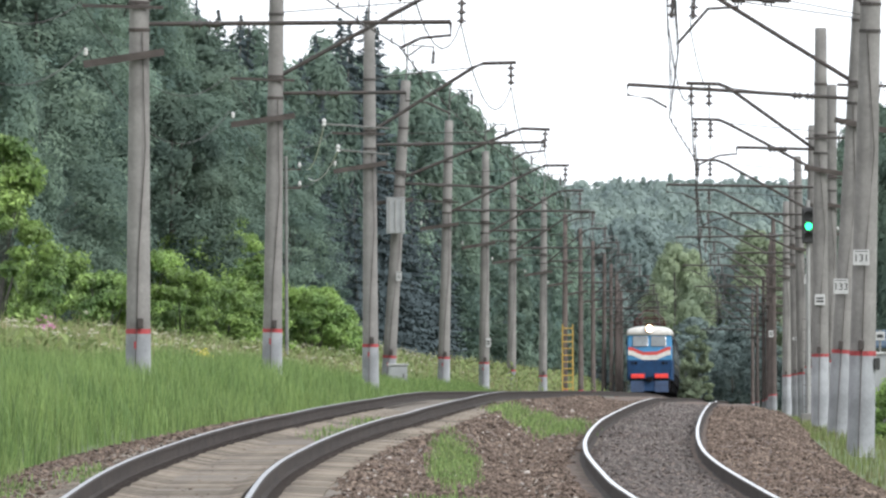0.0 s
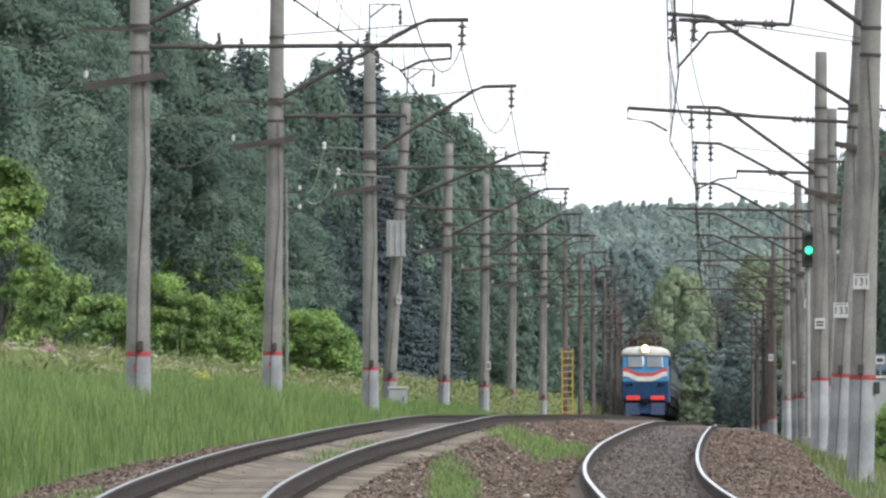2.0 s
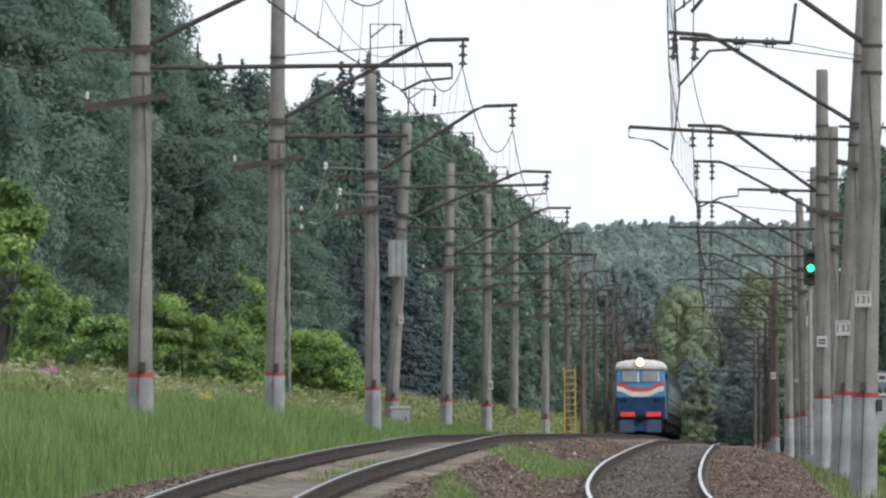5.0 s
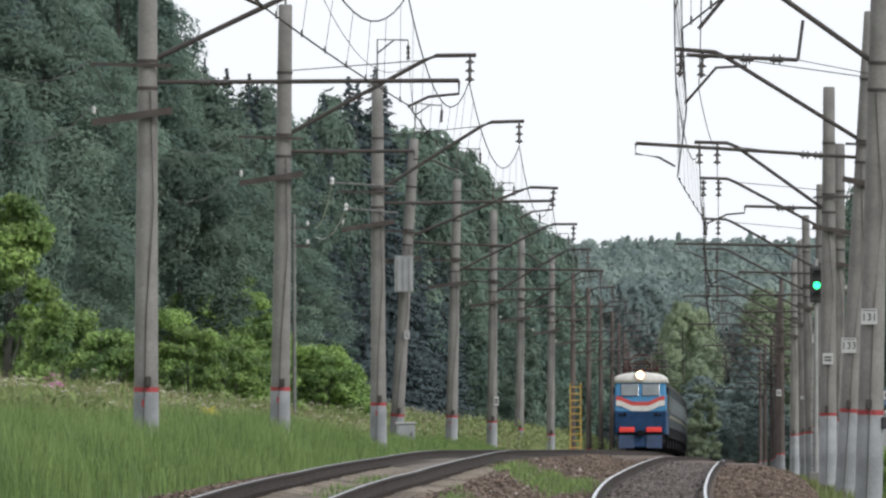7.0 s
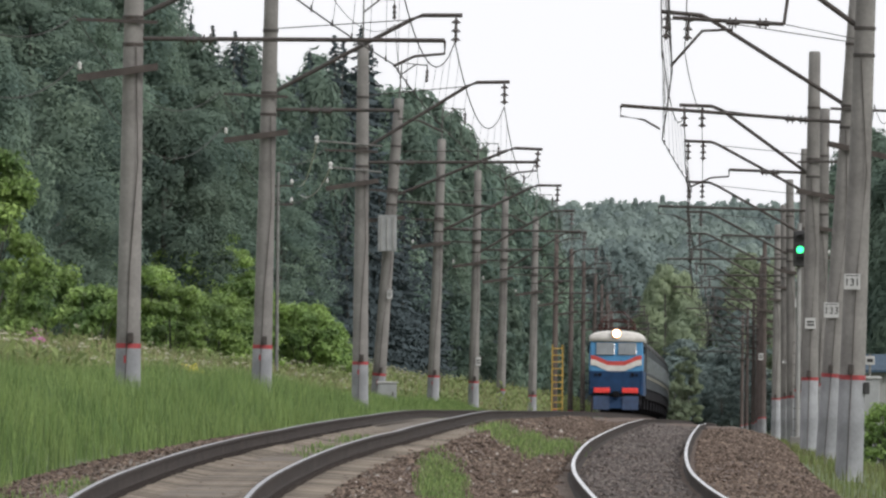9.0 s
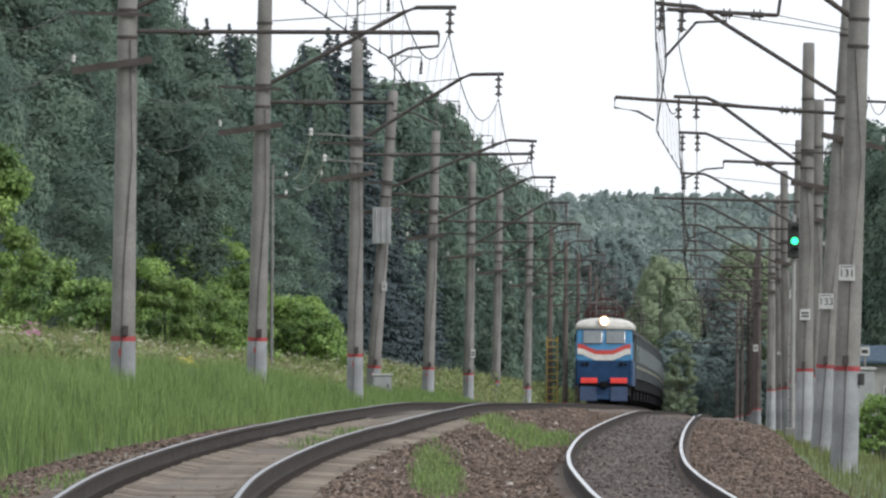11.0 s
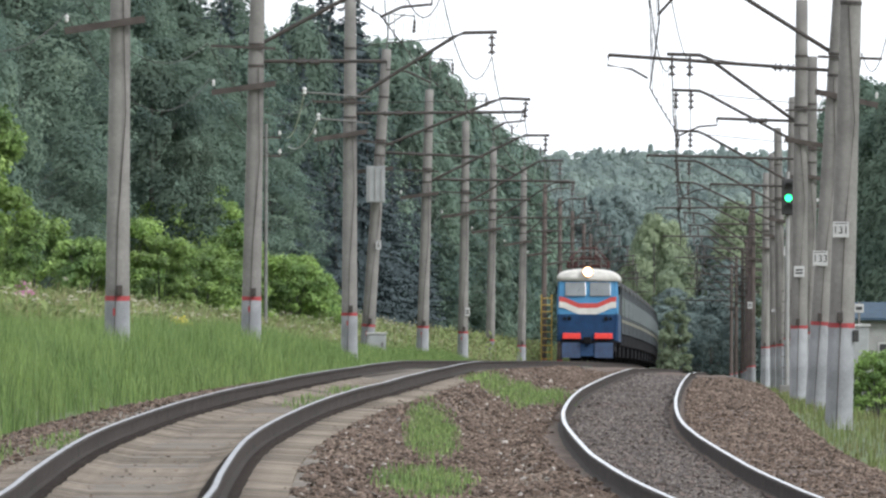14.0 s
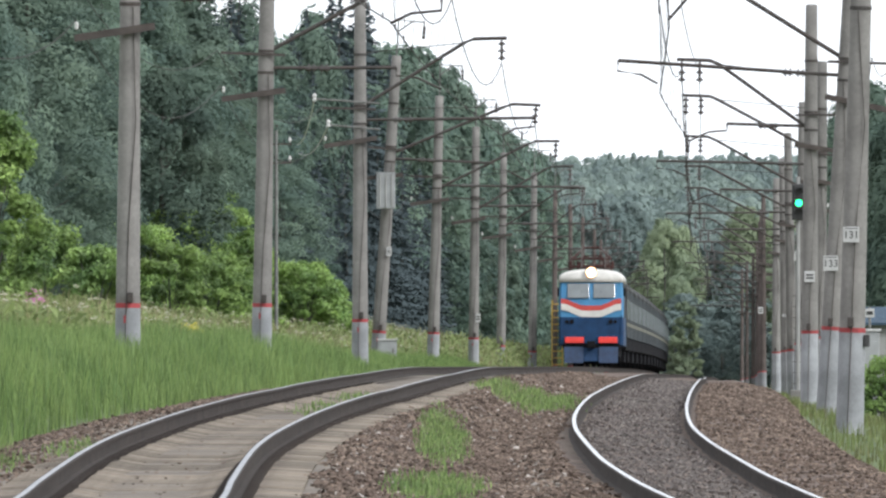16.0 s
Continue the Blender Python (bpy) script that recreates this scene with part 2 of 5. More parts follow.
def ground_z(x, y):
    a, b = lx(y), rx(y)
    if x <= a:
        z = zl(y) + glide(LSIDE, x - a)
    elif x >= b:
        k = min(1, (x - b) / 3.4)
        z = zr(y) * (1 - k) + zbank(y) * k + glide(RSIDE, x - b)
    else:
        s = (x - a) / (b - a)
        z = zl(y) * (1 - s) + zr(y) * s - 0.6
    # the valley floor and the far wooded rise
    if y > 1650:
        s = min(1, (y - 1650) / 250)
        far = -14 + 24.0 * max(0.0, min(1.0, (y - 2150) / 1000)) ** 1.0
        z = z * (1 - s) + far * s
    return z


def build_ground():
    offs = [-1500, -700, -400, -250, -160, -110, -80, -60, -46, -36, -28, -22, -18, -15, -12.5, -10.5, -9, -8, -7, -6.2, -5.4, -4.6, -4, -3, -2, -1, 0,
            1, 2, 3, 4, 4.6, 5.2, 5.8, 6.6, 8, 10, 13, 17, 22, 30, 40, 55, 80, 120, 200, 350, 700, 1500]
    ys = list(range(-100, 100, 20)) + list(range(100, 300, 4)) + list(range(300, 700, 10)) + list(range(700, 1700, 25)) + list(range(1700, 3300, 100)) + [3300, 3800, 4800]
    verts, faces = [], []
    for y in ys:
        mid = (lx(y) + rx(y)) / 2
        for o in offs:
            x = mid + o
            z = ground_z(x, y)
            if o < -5 or o > 7:
                z += 0.12 * noise.noise((x * 0.25, y * 0.08, 3.1))
            verts.append((x, y, z))
    w = len(offs)
    for j in range(len(ys) - 1):
        for i in range(w - 1):
            a = j * w + i
            faces.append((a, a + 1, a + w + 1, a + w))
    tagged(new("ground", raw("ground", verts, faces, M_GROUND, True)), "rough green meadow ground sloping away beside the railway", "ground", kind="structure")


build_ground()


def bed_section(y):
    """Cross-section of the ballast at a distance: (x, z) from the left toe to the right toe."""
    a, b, za, zb = lx(y), rx(y), zl(y), zr(y)
    return [(a - 3.1, za - 0.62), (a - 2.5, za - 0.3), (a - 1.75, za - 0.21), (a - 1.3, za - 0.225), (a, za - 0.225), (a + 1.3, za - 0.225), (a + 1.55, za - 0.215),
            ((a + b) / 2 - 0.1, (za + zb) / 2 - 0.2), ((a + b) / 2 + 0.1, (za + zb) / 2 - 0.2), (b - 1.6, zb - 0.12), (b - 1.3, zb - 0.055), (b - 0.7, zb - 0.112), (b + 1.3, zb - 0.27),
            (b + 2.0, zb - 0.24), (b + 2.8, zb - 0.42), (b + 3.7, zb - 1.0)]


def bed_z(x, y):
    sec = bed_section(y)
    return float(np.interp(x, [p[0] for p in sec], [p[1] for p in sec]))


def build_ballast():
    """The bed of crushed stone that carries both tracks."""
    ys = list(range(-90, 90, 15)) + list(range(90, 280, 2)) + list(range(280, 700, 8)) + list(range(700, 1701, 25))
    verts, faces = [], []
    for y in ys:
        sec = bed_section(y)
        for k, (x, z) in enumerate(sec):
            verts.append((x, y, z + 0.012 * noise.noise((x * 1.3, y * 0.35, 0.4))))
    w = 16
    for j in range(len(ys) - 1):
        for i in range(w - 1):
            p = j * w + i
            faces.append((p, p + 1, p + w + 1, p + w))
    me = raw("ballast_bed", verts, faces, M_BALLAST, True)
    me.materials.append(M_SANDY)
    for k, p in enumerate(me.polygons):
        p.material_index = 1 if k % (w - 1) in (2, 3, 4, 5, 9) else 0
    return tagged(new("ballast_bed", me), "brown crushed stone ballast bed under both tracks", "ballast", kind="structure")


build_ballast()

RAIL = [(-0.075, -0.18), (0.075, -0.18), (0.075, -0.168), (0.012, -0.15), (0.011, -0.045), (0.036, -0.036), (0.036, -0.006), (0.024, 0.0),
        (-0.024, 0.0), (-0.036, -0.006), (-0.036, -0.036), (-0.011, -0.045), (-0.012, -0.15), (-0.075, -0.168)]


def rail_run(name, centre, height, off, parent):
    ys = list(range(-90, 90, 10)) + list(range(90, 290, 2)) + list(range(290, 720, 8)) + list(range(720, 1690, 20))
    verts, faces = [], []
    n = len(RAIL)
    for y in ys:
        x, z = centre(y) + off, height(y)
        if centre is rx:  # the curve is canted
            z += CANT if off < 0 else -CANT
        verts += [(x + u, y, z + v) for u, v in RAIL]
    for j in range(len(ys) - 1):
        for i in range(n):
            a, b = j * n + i, j * n + (i + 1) % n
            faces.append((a, b, b + n, a + n))
    me = raw(name, verts, faces, M_RAILSIDE)
    me.materials.append(M_RAILTOP if centre is rx else M_RAILDULL)
    for k, p in enumerate(me.polygons):
        p.material_index = 1 if k % n == 7 else 0
    ob = new(name, me)
    ob.parent = parent
    return ob


track_a = root("railway_track", pose(0, 0, 0), "curving steel railway track on bare concrete sleepers", "railway track", "railway tracks", "structure")
track_b = root("railway_track", pose(0, 0, 0), "curving steel railway track sunk in dark ballast", "railway track", "railway tracks", "structure")
for off in (-0.796, 0.796):
    rail_run("rail", lx, zl, off, track_a)
    rail_run("rail", rx, zr, off, track_b)


# ---- masts ----
def mast_track(side):
    return (lx, zl, 1) if side < 0 else (wx_right, zbank, -1)


def insulator(bm, top, length=0.42, n=3, r=0.11):
    x, y, z = top
    prof = [(0.012, -length)]
    for i in range(n):
        h = -length + length * (i + 0.5) / n
        prof += [(0.03, h - 0.05), (r, h - 0.03), (r * 0.9, h - 0.01), (0.035, h + 0.035)]
    prof += [(0.012, 0)]
    return lathe(bm, (x, y, z), prof, 10)


def catenary_mast(side, y, x, lean=0.0, reverse=False, band=1.0, height=9.3, top_post=True, tag="", back_arms=True, base_drop=None, wire=True, detail=True, band_level=False, hung=False, lift=0.0, rusty=False):
    """A tapered concrete mast with its bracket arm and registration arm over the track. Local x points to the track."""
    centre, rail, sgn = mast_track(side)
    gz = ground_z(x, y) - 0.05
    rh = rail(y) - gz
    reach = (centre(y) - x - math.tan(radians(lean)) * (rh + 6.8)) * sgn
    m = Matrix.Translation((x, y, gz)) @ Euler((0, radians(lean), 0)).to_matrix().to_4x4()
    ob = root("catenary_mast", m, "tapered grey concrete overhead-line mast with whitewashed foot and red band", "overhead line mast", "masts along the railway")
    top = height + rh
    band = max(0.5, band - gz) if band_level else band
    r0, r1 = (0.208, 0.138) if side < 0 else (0.226, 0.15)
    if rusty:
        r0, r1 = 0.16, 0.11
        tagged(ob, "slim rust-brown overhead-line mast in the valley")

    def rad(h): return r0 + (r1 - r0) * h / 10.0
    b = bmesh.new()
    lathe(b, (0, 0, 0), [(rad(h), h) for h in [band + (top - band) * i / 6 for i in range(7)]] + [(rad(top) * 0.8, top + 0.03)], 20)
    part("shaft", b, M_RUSTPOST if rusty else M_CONCRETE, ob, smooth=True)
    b = bmesh.new()
    lathe(b, (0, 0, 0), [(rad(0) + 0.006, -0.4), (rad(0) + 0.006, 0), (rad(band) + 0.006, band)], 20)
    part("whitewashed_foot", b, M_WHITE, ob, "whitewashed mast foot", True)
    b = bmesh.new()
    lathe(b, (0, 0, 0), [(rad(band) + 0.01, band - 0.035), (rad(band) + 0.01, band + 0.045)], 20)
    part("painted_band", b, M_REDBAND, ob, "dull red painted band", True)
    # clamps
    for h in (rh + 6.6, rh + 6.15, rh + 7.9):
        b = bmesh.new()
        lathe(b, (0, 0, 0), [(rad(h) + 0.014, h - 0.03), (rad(h) + 0.014, h + 0.03)], 16)
        part("clamp", b, M_STEEL, ob)
    if wire:
        # bracket: rises from the mast, then levels out over the track
        s = sgn
        k = reach - 1.1
        part("bracket_arm", bars([(s * 0.15, 0, rh + 6.65 + lift), (s * k, 0, rh + 8.2 + lift), (s * (k + 0.25), 0, rh + 8.3 + lift), (s * (reach - 0.02), 0, rh + 8.32 + lift)], r=0.045), M_STEEL, ob)
        part("bracket_tie", bars([(s * 0.15, 0, rh + 7.95 + lift), (s * k, 0, rh + 8.2 + lift)], r=0.012, seg=5), M_STEEL, ob)
        part("messenger_insulator", insulator(bmesh.new(), (s * (reach - 0.15), 0, rh + 8.28 + lift), 0.55), M_INSUL, ob)
        if side > 0:
            part("messenger_insulator", insulator(bmesh.new(), (s * (reach - 0.6), 0, rh + 8.28 + lift), 0.55), M_INSUL, ob)
        # registration arm with its insulators
        end = reach + 0.7 if reverse else reach - 1.3
        hh = rh + 6.25
        if hung:
            hh = rh + 6.62
            end = reach - 1.35
            part("registration_arm", bars([(s * (reach - 0.35), 0, hh + 0.04), (s * (reach - 2.2), 0, hh)], r=0.034), M_STEEL, ob)
            part("hanger", bars([(s * (reach - 2.2), 0, hh), (s * (reach - 2.27), 0, hh + 0.66)], r=0.03, seg=6), M_INSUL, ob)
            part("stay_wire", bars([(s * (reach - 2.2), 0, hh), (s * 0.15, 0, hh - 0.2)], r=0.008, seg=5), M_STEEL, ob)
        else:
            part("registration_arm", bars([(s * 0.15, 0, hh), (s * end, 0, hh + 0.05)], r=0.038), M_STEEL, ob)
        for q in ((reach - 1.35, reach - 1.85) if hung else (0.95, 1.22)):
            b = bmesh.new()
            for e in (-0.05, 0.05):
                tube(b, [(s * q + e - 0.012, 0, hh), (s * q + e + 0.012, 0, hh)], 0.095, 10)
            tube(b, [(s * q - 0.11, 0, hh), (s * q + 0.11, 0, hh)], 0.05, 8)
            part("registration_insulator", b, M_INSUL, ob)
        wx = s * (reach - (0.15 if reverse else 0.35))
        if reverse:
            part("steady_arm", bars([(s * end, 0, hh + 0.05), (s * end, 0, hh - 0.17), (s * (reach + 0.2), 0, hh - 0.22), (wx, 0, rh + 5.86)], r=0.024), M_STEEL, ob)
        else:
            part("steady_arm", bars([(s * end, 0, hh + 0.05), (s * end, 0, hh - 0.12), (s * (reach - 0.85), 0, hh - 0.16), (wx, 0, rh + 5.86)], r=0.024), M_STEEL, ob)
    if top_post:
        s = sgn
        part("top_post", bars([(0, 0, top - 0.1), (0, 0, top + 1.1), (s * 0.78, 0, top + 1.08), (s * 0.78, 0, top + 0.95)], [(0, 0, top + 0.75), (s * 0.42, 0, top + 1.08)], r=0.025, seg=6), M_GALV, ob)
        part("feeder_insulator", insulator(bmesh.new(), (s * 0.78, 0, top + 0.97), 0.4, 3, 0.06), M_INSUL, ob)
    if back_arms:
        s = sgn
        part("crossarm", bars([(-s * 0.95, -0.18, rh + 6.55), (s * 0.4, -0.18, rh + 6.52)], r=0.04, seg=4), M_STEEL, ob)
        b = bmesh.new()
        box(b, (-s * 0.25, -0.22, rh + 5.68), (1.35, 0.1, 0.12), Euler((0, radians(-9 * s), 0)).to_matrix().to_4x4())
        part("wooden_crossarm", b, M_WOOD, ob, "dark tarred wooden crossarm")
        part("pin_insulator", insulator(bmesh.new(), (-s * 0.88, -0.22, rh + 5.85), 0.14, 1, 0.035), M_PORCELAIN, ob)
    if detail:
        # earthing cable down the face
        b = bars([(0.05 * sgn, -rad(rh + 6) - 0.01, rh + 6.1), (0.11, -rad(4) - 0.012, rh + 4.2), (0.0, -rad(2.5) - 0.012, rh + 2.4), (-0.02, -rad(1) - 0.014, band + 0.25), (-0.05, -rad(0) - 0.02, 0.1)], r=0.009, seg=5)
        part("earthing_cable", b, M_STEEL, ob)
        part("junction_box", box(bmesh.new(), (0.04 * sgn, -rad(band) - 0.05, band + 0.14), (0.1, 0.09, 0.17), None, 0.015), M_STEEL, ob)
        if side < 0:
            part("cable_tag", box(bmesh.new(), (-0.05, -rad(band) - 0.025, band - 0.22), (0.035, 0.02, 0.12), None, 0.004), M_REDBAND, ob)
    return ob, gz, rad


LEFT_MASTS = [(237, -5.23, 0.4), (299, -3.8, 0.9), (362, -2.1, 0.0), (428, -1.97, 3.6), (492, -0.35, 1.4), (555, 1.18, 0.6), (620, 2.5, 0.8), (682, 4.25, 0.6), (745, 5.8, 0.3),
              (808, 7.2, 0), (870, 8.5, 0), (933, 9.8, 0.5), (996, 11.0, 0), (1060, 12.1, 0), (1124, 13.0, 0), (1190, 14.0, 0)]
RIGHT_MASTS = [(237, 6.74, 1.5), (300, 8.05, 3.2), (362, 9.28, 0.3), (428, 11.25, 0.6), (492, 12.3, 0.5), (555, 13.6, -1.2), (620, 14.9, -1.0), (682, 15.9, 0), (745, 16.7, 0),
               (808, 18.0, 0), (870, 19.3, 0), (933, 20.7, 0.4), (996, 21.9, 0), (1060, 23.0, 0), (1124, 23.9, 0), (1190, 24.9, 0)]
NEAR_LEFT = [(174, -6.3, 0), (111, -6.8, 0), (48, -6.9, 0), (-15, -6.9, 0)]
NEAR_RIGHT = [(174, 5.9, 0), (111, 6.6, 0), (48, 6.9, 0), (-15, 6.9, 0)]
BANDS_L = [1.2, 0.92, 0.24, -0.47, -0.93, -1.55, -2.33, -3.06]
BANDS_R = [0.79, 0.43, -0.05, -0.65, -1.3, -2.0, -2.55, -3.1]
for i, (y, x, lean) in enumerate(LEFT_MASTS):
    catenary_mast(-1, y, x, lean, reverse=i % 2 == 0, band=BANDS_L[i] if i < 8 else 0.55, detail=i < 8, band_level=i < 8, lift=(0, 0, 0, -0.2, -0.45, -0.48)[min(i, 5)], rusty=i > 7)
for i, (y, x, lean) in enumerate(RIGHT_MASTS):
    catenary_mast(1, y, x, lean, reverse=i % 2 == 1, band=BANDS_R[i] if i < 8 else 1.1, top_post=False, back_arms=i != 0, hung=i == 0, detail=i < 8, band_level=i < 8, lift=(0, 0, -0.4, -0.05, -0.2)[min(i, 4)], rusty=i > 7)


for i, (y, x, lean) in enumerate(NEAR_LEFT):
    catenary_mast(-1, y, x, lean, reverse=i % 2 == 1)
for i, (y, x, lean) in enumerate(NEAR_RIGHT):
    catenary_mast(1, y, x, lean, reverse=False, top_post=False, hung=i == 0)


# a thin line pole behind the second mast, and drooping cables from the third
tz = ground_z(-4.9, 420)
tp = root("line_pole", pose(-4.9, 420, tz), "thin grey wooden line pole with small crossarms", "pole")
part("shaft", tube(bmesh.new(), [(0, 0, -0.4), (0, 0, 5.5 - tz)], 0.06, 10, 0.05), M_GALV, tp)
for dz in (0.2, 0.75):
    part("crossarm", bars([(-0.45, 0, 5.3 - tz - dz), (0.45, 0, 5.3 - tz - dz)], r=0.035, seg=4), M_WOOD, tp)
    for dx in (-0.4, 0.4):
        part("pin_insulator", insulator(bmesh.new(), (dx, 0, 5.52 - tz - dz), 0.18, 1, 0.06), M_PORCELAIN, tp)
cb = root("cable_bracket", pose(-2.1, 361.8, 5.5), "pale steel bracket arms with drooping cables on a mast", "bracket")
for x1, z1, x2, z2 in ((-1.15, 0.36, -1.9, -0.6), (-0.8, -0.3, -1.85, -0.85)):
    part("arm", bars([(x1, 0, z1), (0.5, 0, z1 - 0.12)], r=0.024, seg=6), M_GALV, cb)
    part("cable", tube(bmesh.new(), [Vector((x1, 0, z1)).lerp(Vector((x2, 30, z2)), k / 8) - Vector((0, 0, 1.2 * (k / 8) * (1 - k / 8))) for k in range(9)], 0.018, 5), M_PORCELAIN, cb)
    part("pin_insulator", insulator(bmesh.new(), (x1, 0, z1 + 0.14), 0.2, 2, 0.06), M_PORCELAIN, cb)


# ---- overhead wires ----
def hanging(p, q, sag, n=14):
    p, q = Vector(p), Vector(q)
    return [p.lerp(q, k / n) - Vector((0, 0, 4 * sag * (k / n) * (1 - k / n))) for k in range(n + 1)]


def sink(y):
    """The messenger wire hangs a little lower on the far masts."""
    return -0.4 * max(0.0, min(1.0, (y - 380) / 110))


def span_wires(stations, centre, rail, away, flip, feeders):
    ob = root("overhead_wire", pose(0, 0, 0), "sagging messenger and contact wires with droppers over the track", "overhead wire", "overhead wires")
    for j in range(len(stations) - 1):
        (y0, x0, _), (y1, x1, _) = stations[j], stations[j + 1]
        z0, z1 = rail(y0), rail(y1)
        o0, o1 = (0.15, 0.35) if j % 2 == flip else (0.35, 0.15)
        mess = hanging((centre(y0) - 0.15 * away, y0, z0 + 7.7 + sink(y0)), (centre(y1) - 0.15 * away, y1, z1 + 7.7 + sink(y1)), 1.1 if away > 0 else 0.7)
        cont = hanging((centre(y0) - o0 * away, y0, z0 + 5.86), (centre(y1) - o1 * away, y1, z1 + 5.86), 0.04)
        part("messenger_wire", tube(bmesh.new(), mess, 0.013, 5), M_WIRE, ob)
        part("contact_wire", tube(bmesh.new(), cont, 0.013, 5), M_WIRE, ob)
        for k in range(1, 14, 2):
            # a dropper with its clip below
            b = tube(bmesh.new(), [mess[k], cont[k]], 0.006, 4)
            tube(b, [cont[k] - Vector((0, 0, 0.03)), cont[k] + Vector((0, 0, 0.07))], 0.014, 5)
            part("dropper", b, M_WIRE, ob)
        if away < 0 and y0 >= 237:
            # a second carrying wire hangs nearer to the masts
            part("carrier_wire", tube(bmesh.new(), hanging((centre(y0) + 0.6, y0, z0 + 7.72 + sink(y0)), (centre(y1) + 0.6, y1, z1 + 7.72 + sink(y1)), 0.25), 0.011, 5), M_WIRE, ob)
        for dx, h, sag, rad in feeders:
            part("feeder_wire", tube(bmesh.new(), hanging((x0 + dx, y0, z0 + h), (x1 + dx, y1, z1 + h), sag), rad, 5), M_WIRE, ob)
    return ob


span_wires(NEAR_LEFT[::-1] + LEFT_MASTS, lx, zl, 1, 0, [(-0.92, 6.62, 0.9, 0.009), (-0.86, 5.88, 1.1, 0.009), (0.8, 9.75, 0.8, 0.009)])
span_wires(NEAR_RIGHT[::-1] + RIGHT_MASTS, wx_right, zbank, -1, 1, [(0.95, 6.62, 0.9, 0.009)])


# ---- woods ----
rng = random.Random(7)


def leaf_cloud(pts, size, stretch=1.0, seed=1, loose=0.5):
    """Small leaf sprays, one bent-away triangle at each (point, outward way)."""
    r = np.random.RandomState(seed)
    p = np.array([tuple(q[0]) for q in pts])
    a = np.array([tuple(q[1]) for q in pts]) + np.array([0, 0, 0.45]) + r.normal(0, loose, p.shape)
    a /= np.linalg.norm(a, axis=1)[:, None] + 1e-6
    b = r.normal(0, 1, p.shape) + np.array([0, 0, -1.6 if stretch > 1.2 else 0.0])
    b -= a * (a * b).sum(1)[:, None]
    b /= np.linalg.norm(b, axis=1)[:, None] + 1e-6
    c = np.cross(a, b)
    s = size * r.uniform(0.55, 1.4, (len(p), 1))
    v = np.stack([p - b * s * stretch * 0.62 + c * s * 0.2, p + c * s * 0.55 + b * s * 0.25, p + b * s * stretch * 0.6 - c * s * 0.45], 1).reshape(-1, 3)
    return v.tolist(), np.arange(len(v)).reshape(-1, 3).tolist()


def broad_crown(h, wide, seed, leaves, bottom=0.18, droop=False):
    """Boughs set round the stem, each a tuft of leaves that is full above and thin below."""
    r = random.Random(seed)
    pts, limbs = [], []
    clumps = 95
    for i in range(clumps):
        t = (i + r.random()) / clumps
        z = h * (bottom + (0.97 - bottom) * t)
        prof = math.sin(math.pi * min(1, (t * 0.84 + 0.13))) ** 0.7
        rr = wide * prof * r.uniform(0.35, 1.0) ** 0.6
        a = i * 2.4 + r.uniform(-0.5, 0.5)
        c = Vector((rr * math.cos(a), rr * math.sin(a), z))
        limbs.append(c)
        out = Vector((math.cos(a), math.sin(a), 0.2))
        cs = wide * r.uniform(0.17, 0.34) * (0.6 + 0.4 * prof)
        for k in range(leaves // clumps):
            way = Vector((r.gauss(0, 1), r.gauss(0, 1), r.gauss(0.25, 1))).normalized()
            d = way * cs * r.uniform(0.2, 1.0) ** 0.45
            if droop:
                d.z = d.z * 1.5 - cs * 1.5 * r.random() ** 2
            else:
                d.z *= 0.75
            pts.append((c + d, way * 0.8 + out * 0.6))
    return pts, limbs


def broadleaf_tree(name, h, wide, seed, leaves, size, mat, label, droop=False, bottom=0.18):
    ob = root(name, pose(0, 0, 0), label, "tree", "trees of the wood edge")
    pts, limbs = broad_crown(h, wide, seed, leaves, bottom, droop)
    b = bmesh.new()
    tube(b, [(0, 0, -0.8), (0.1, 0, h * 0.3), (-0.1, 0.1, h * 0.6), (0, 0, h * 0.92)], h * 0.009, 7, h * 0.003)
    for c in limbs[::8]:
        tube(b, [(0, 0, max(0.5, c.z * 0.72)), (c.x * 0.5, c.y * 0.5, c.z * 0.88), c], h * 0.003, 4, 0.02)
    part("trunk", b, M_BARK, ob)
    v, f = leaf_cloud(pts, size, 1.7 if droop else 1.1, seed, 0.26)
    crown = new("crown", raw("crown", v, f, mat))
    crown.parent = ob
    return ob


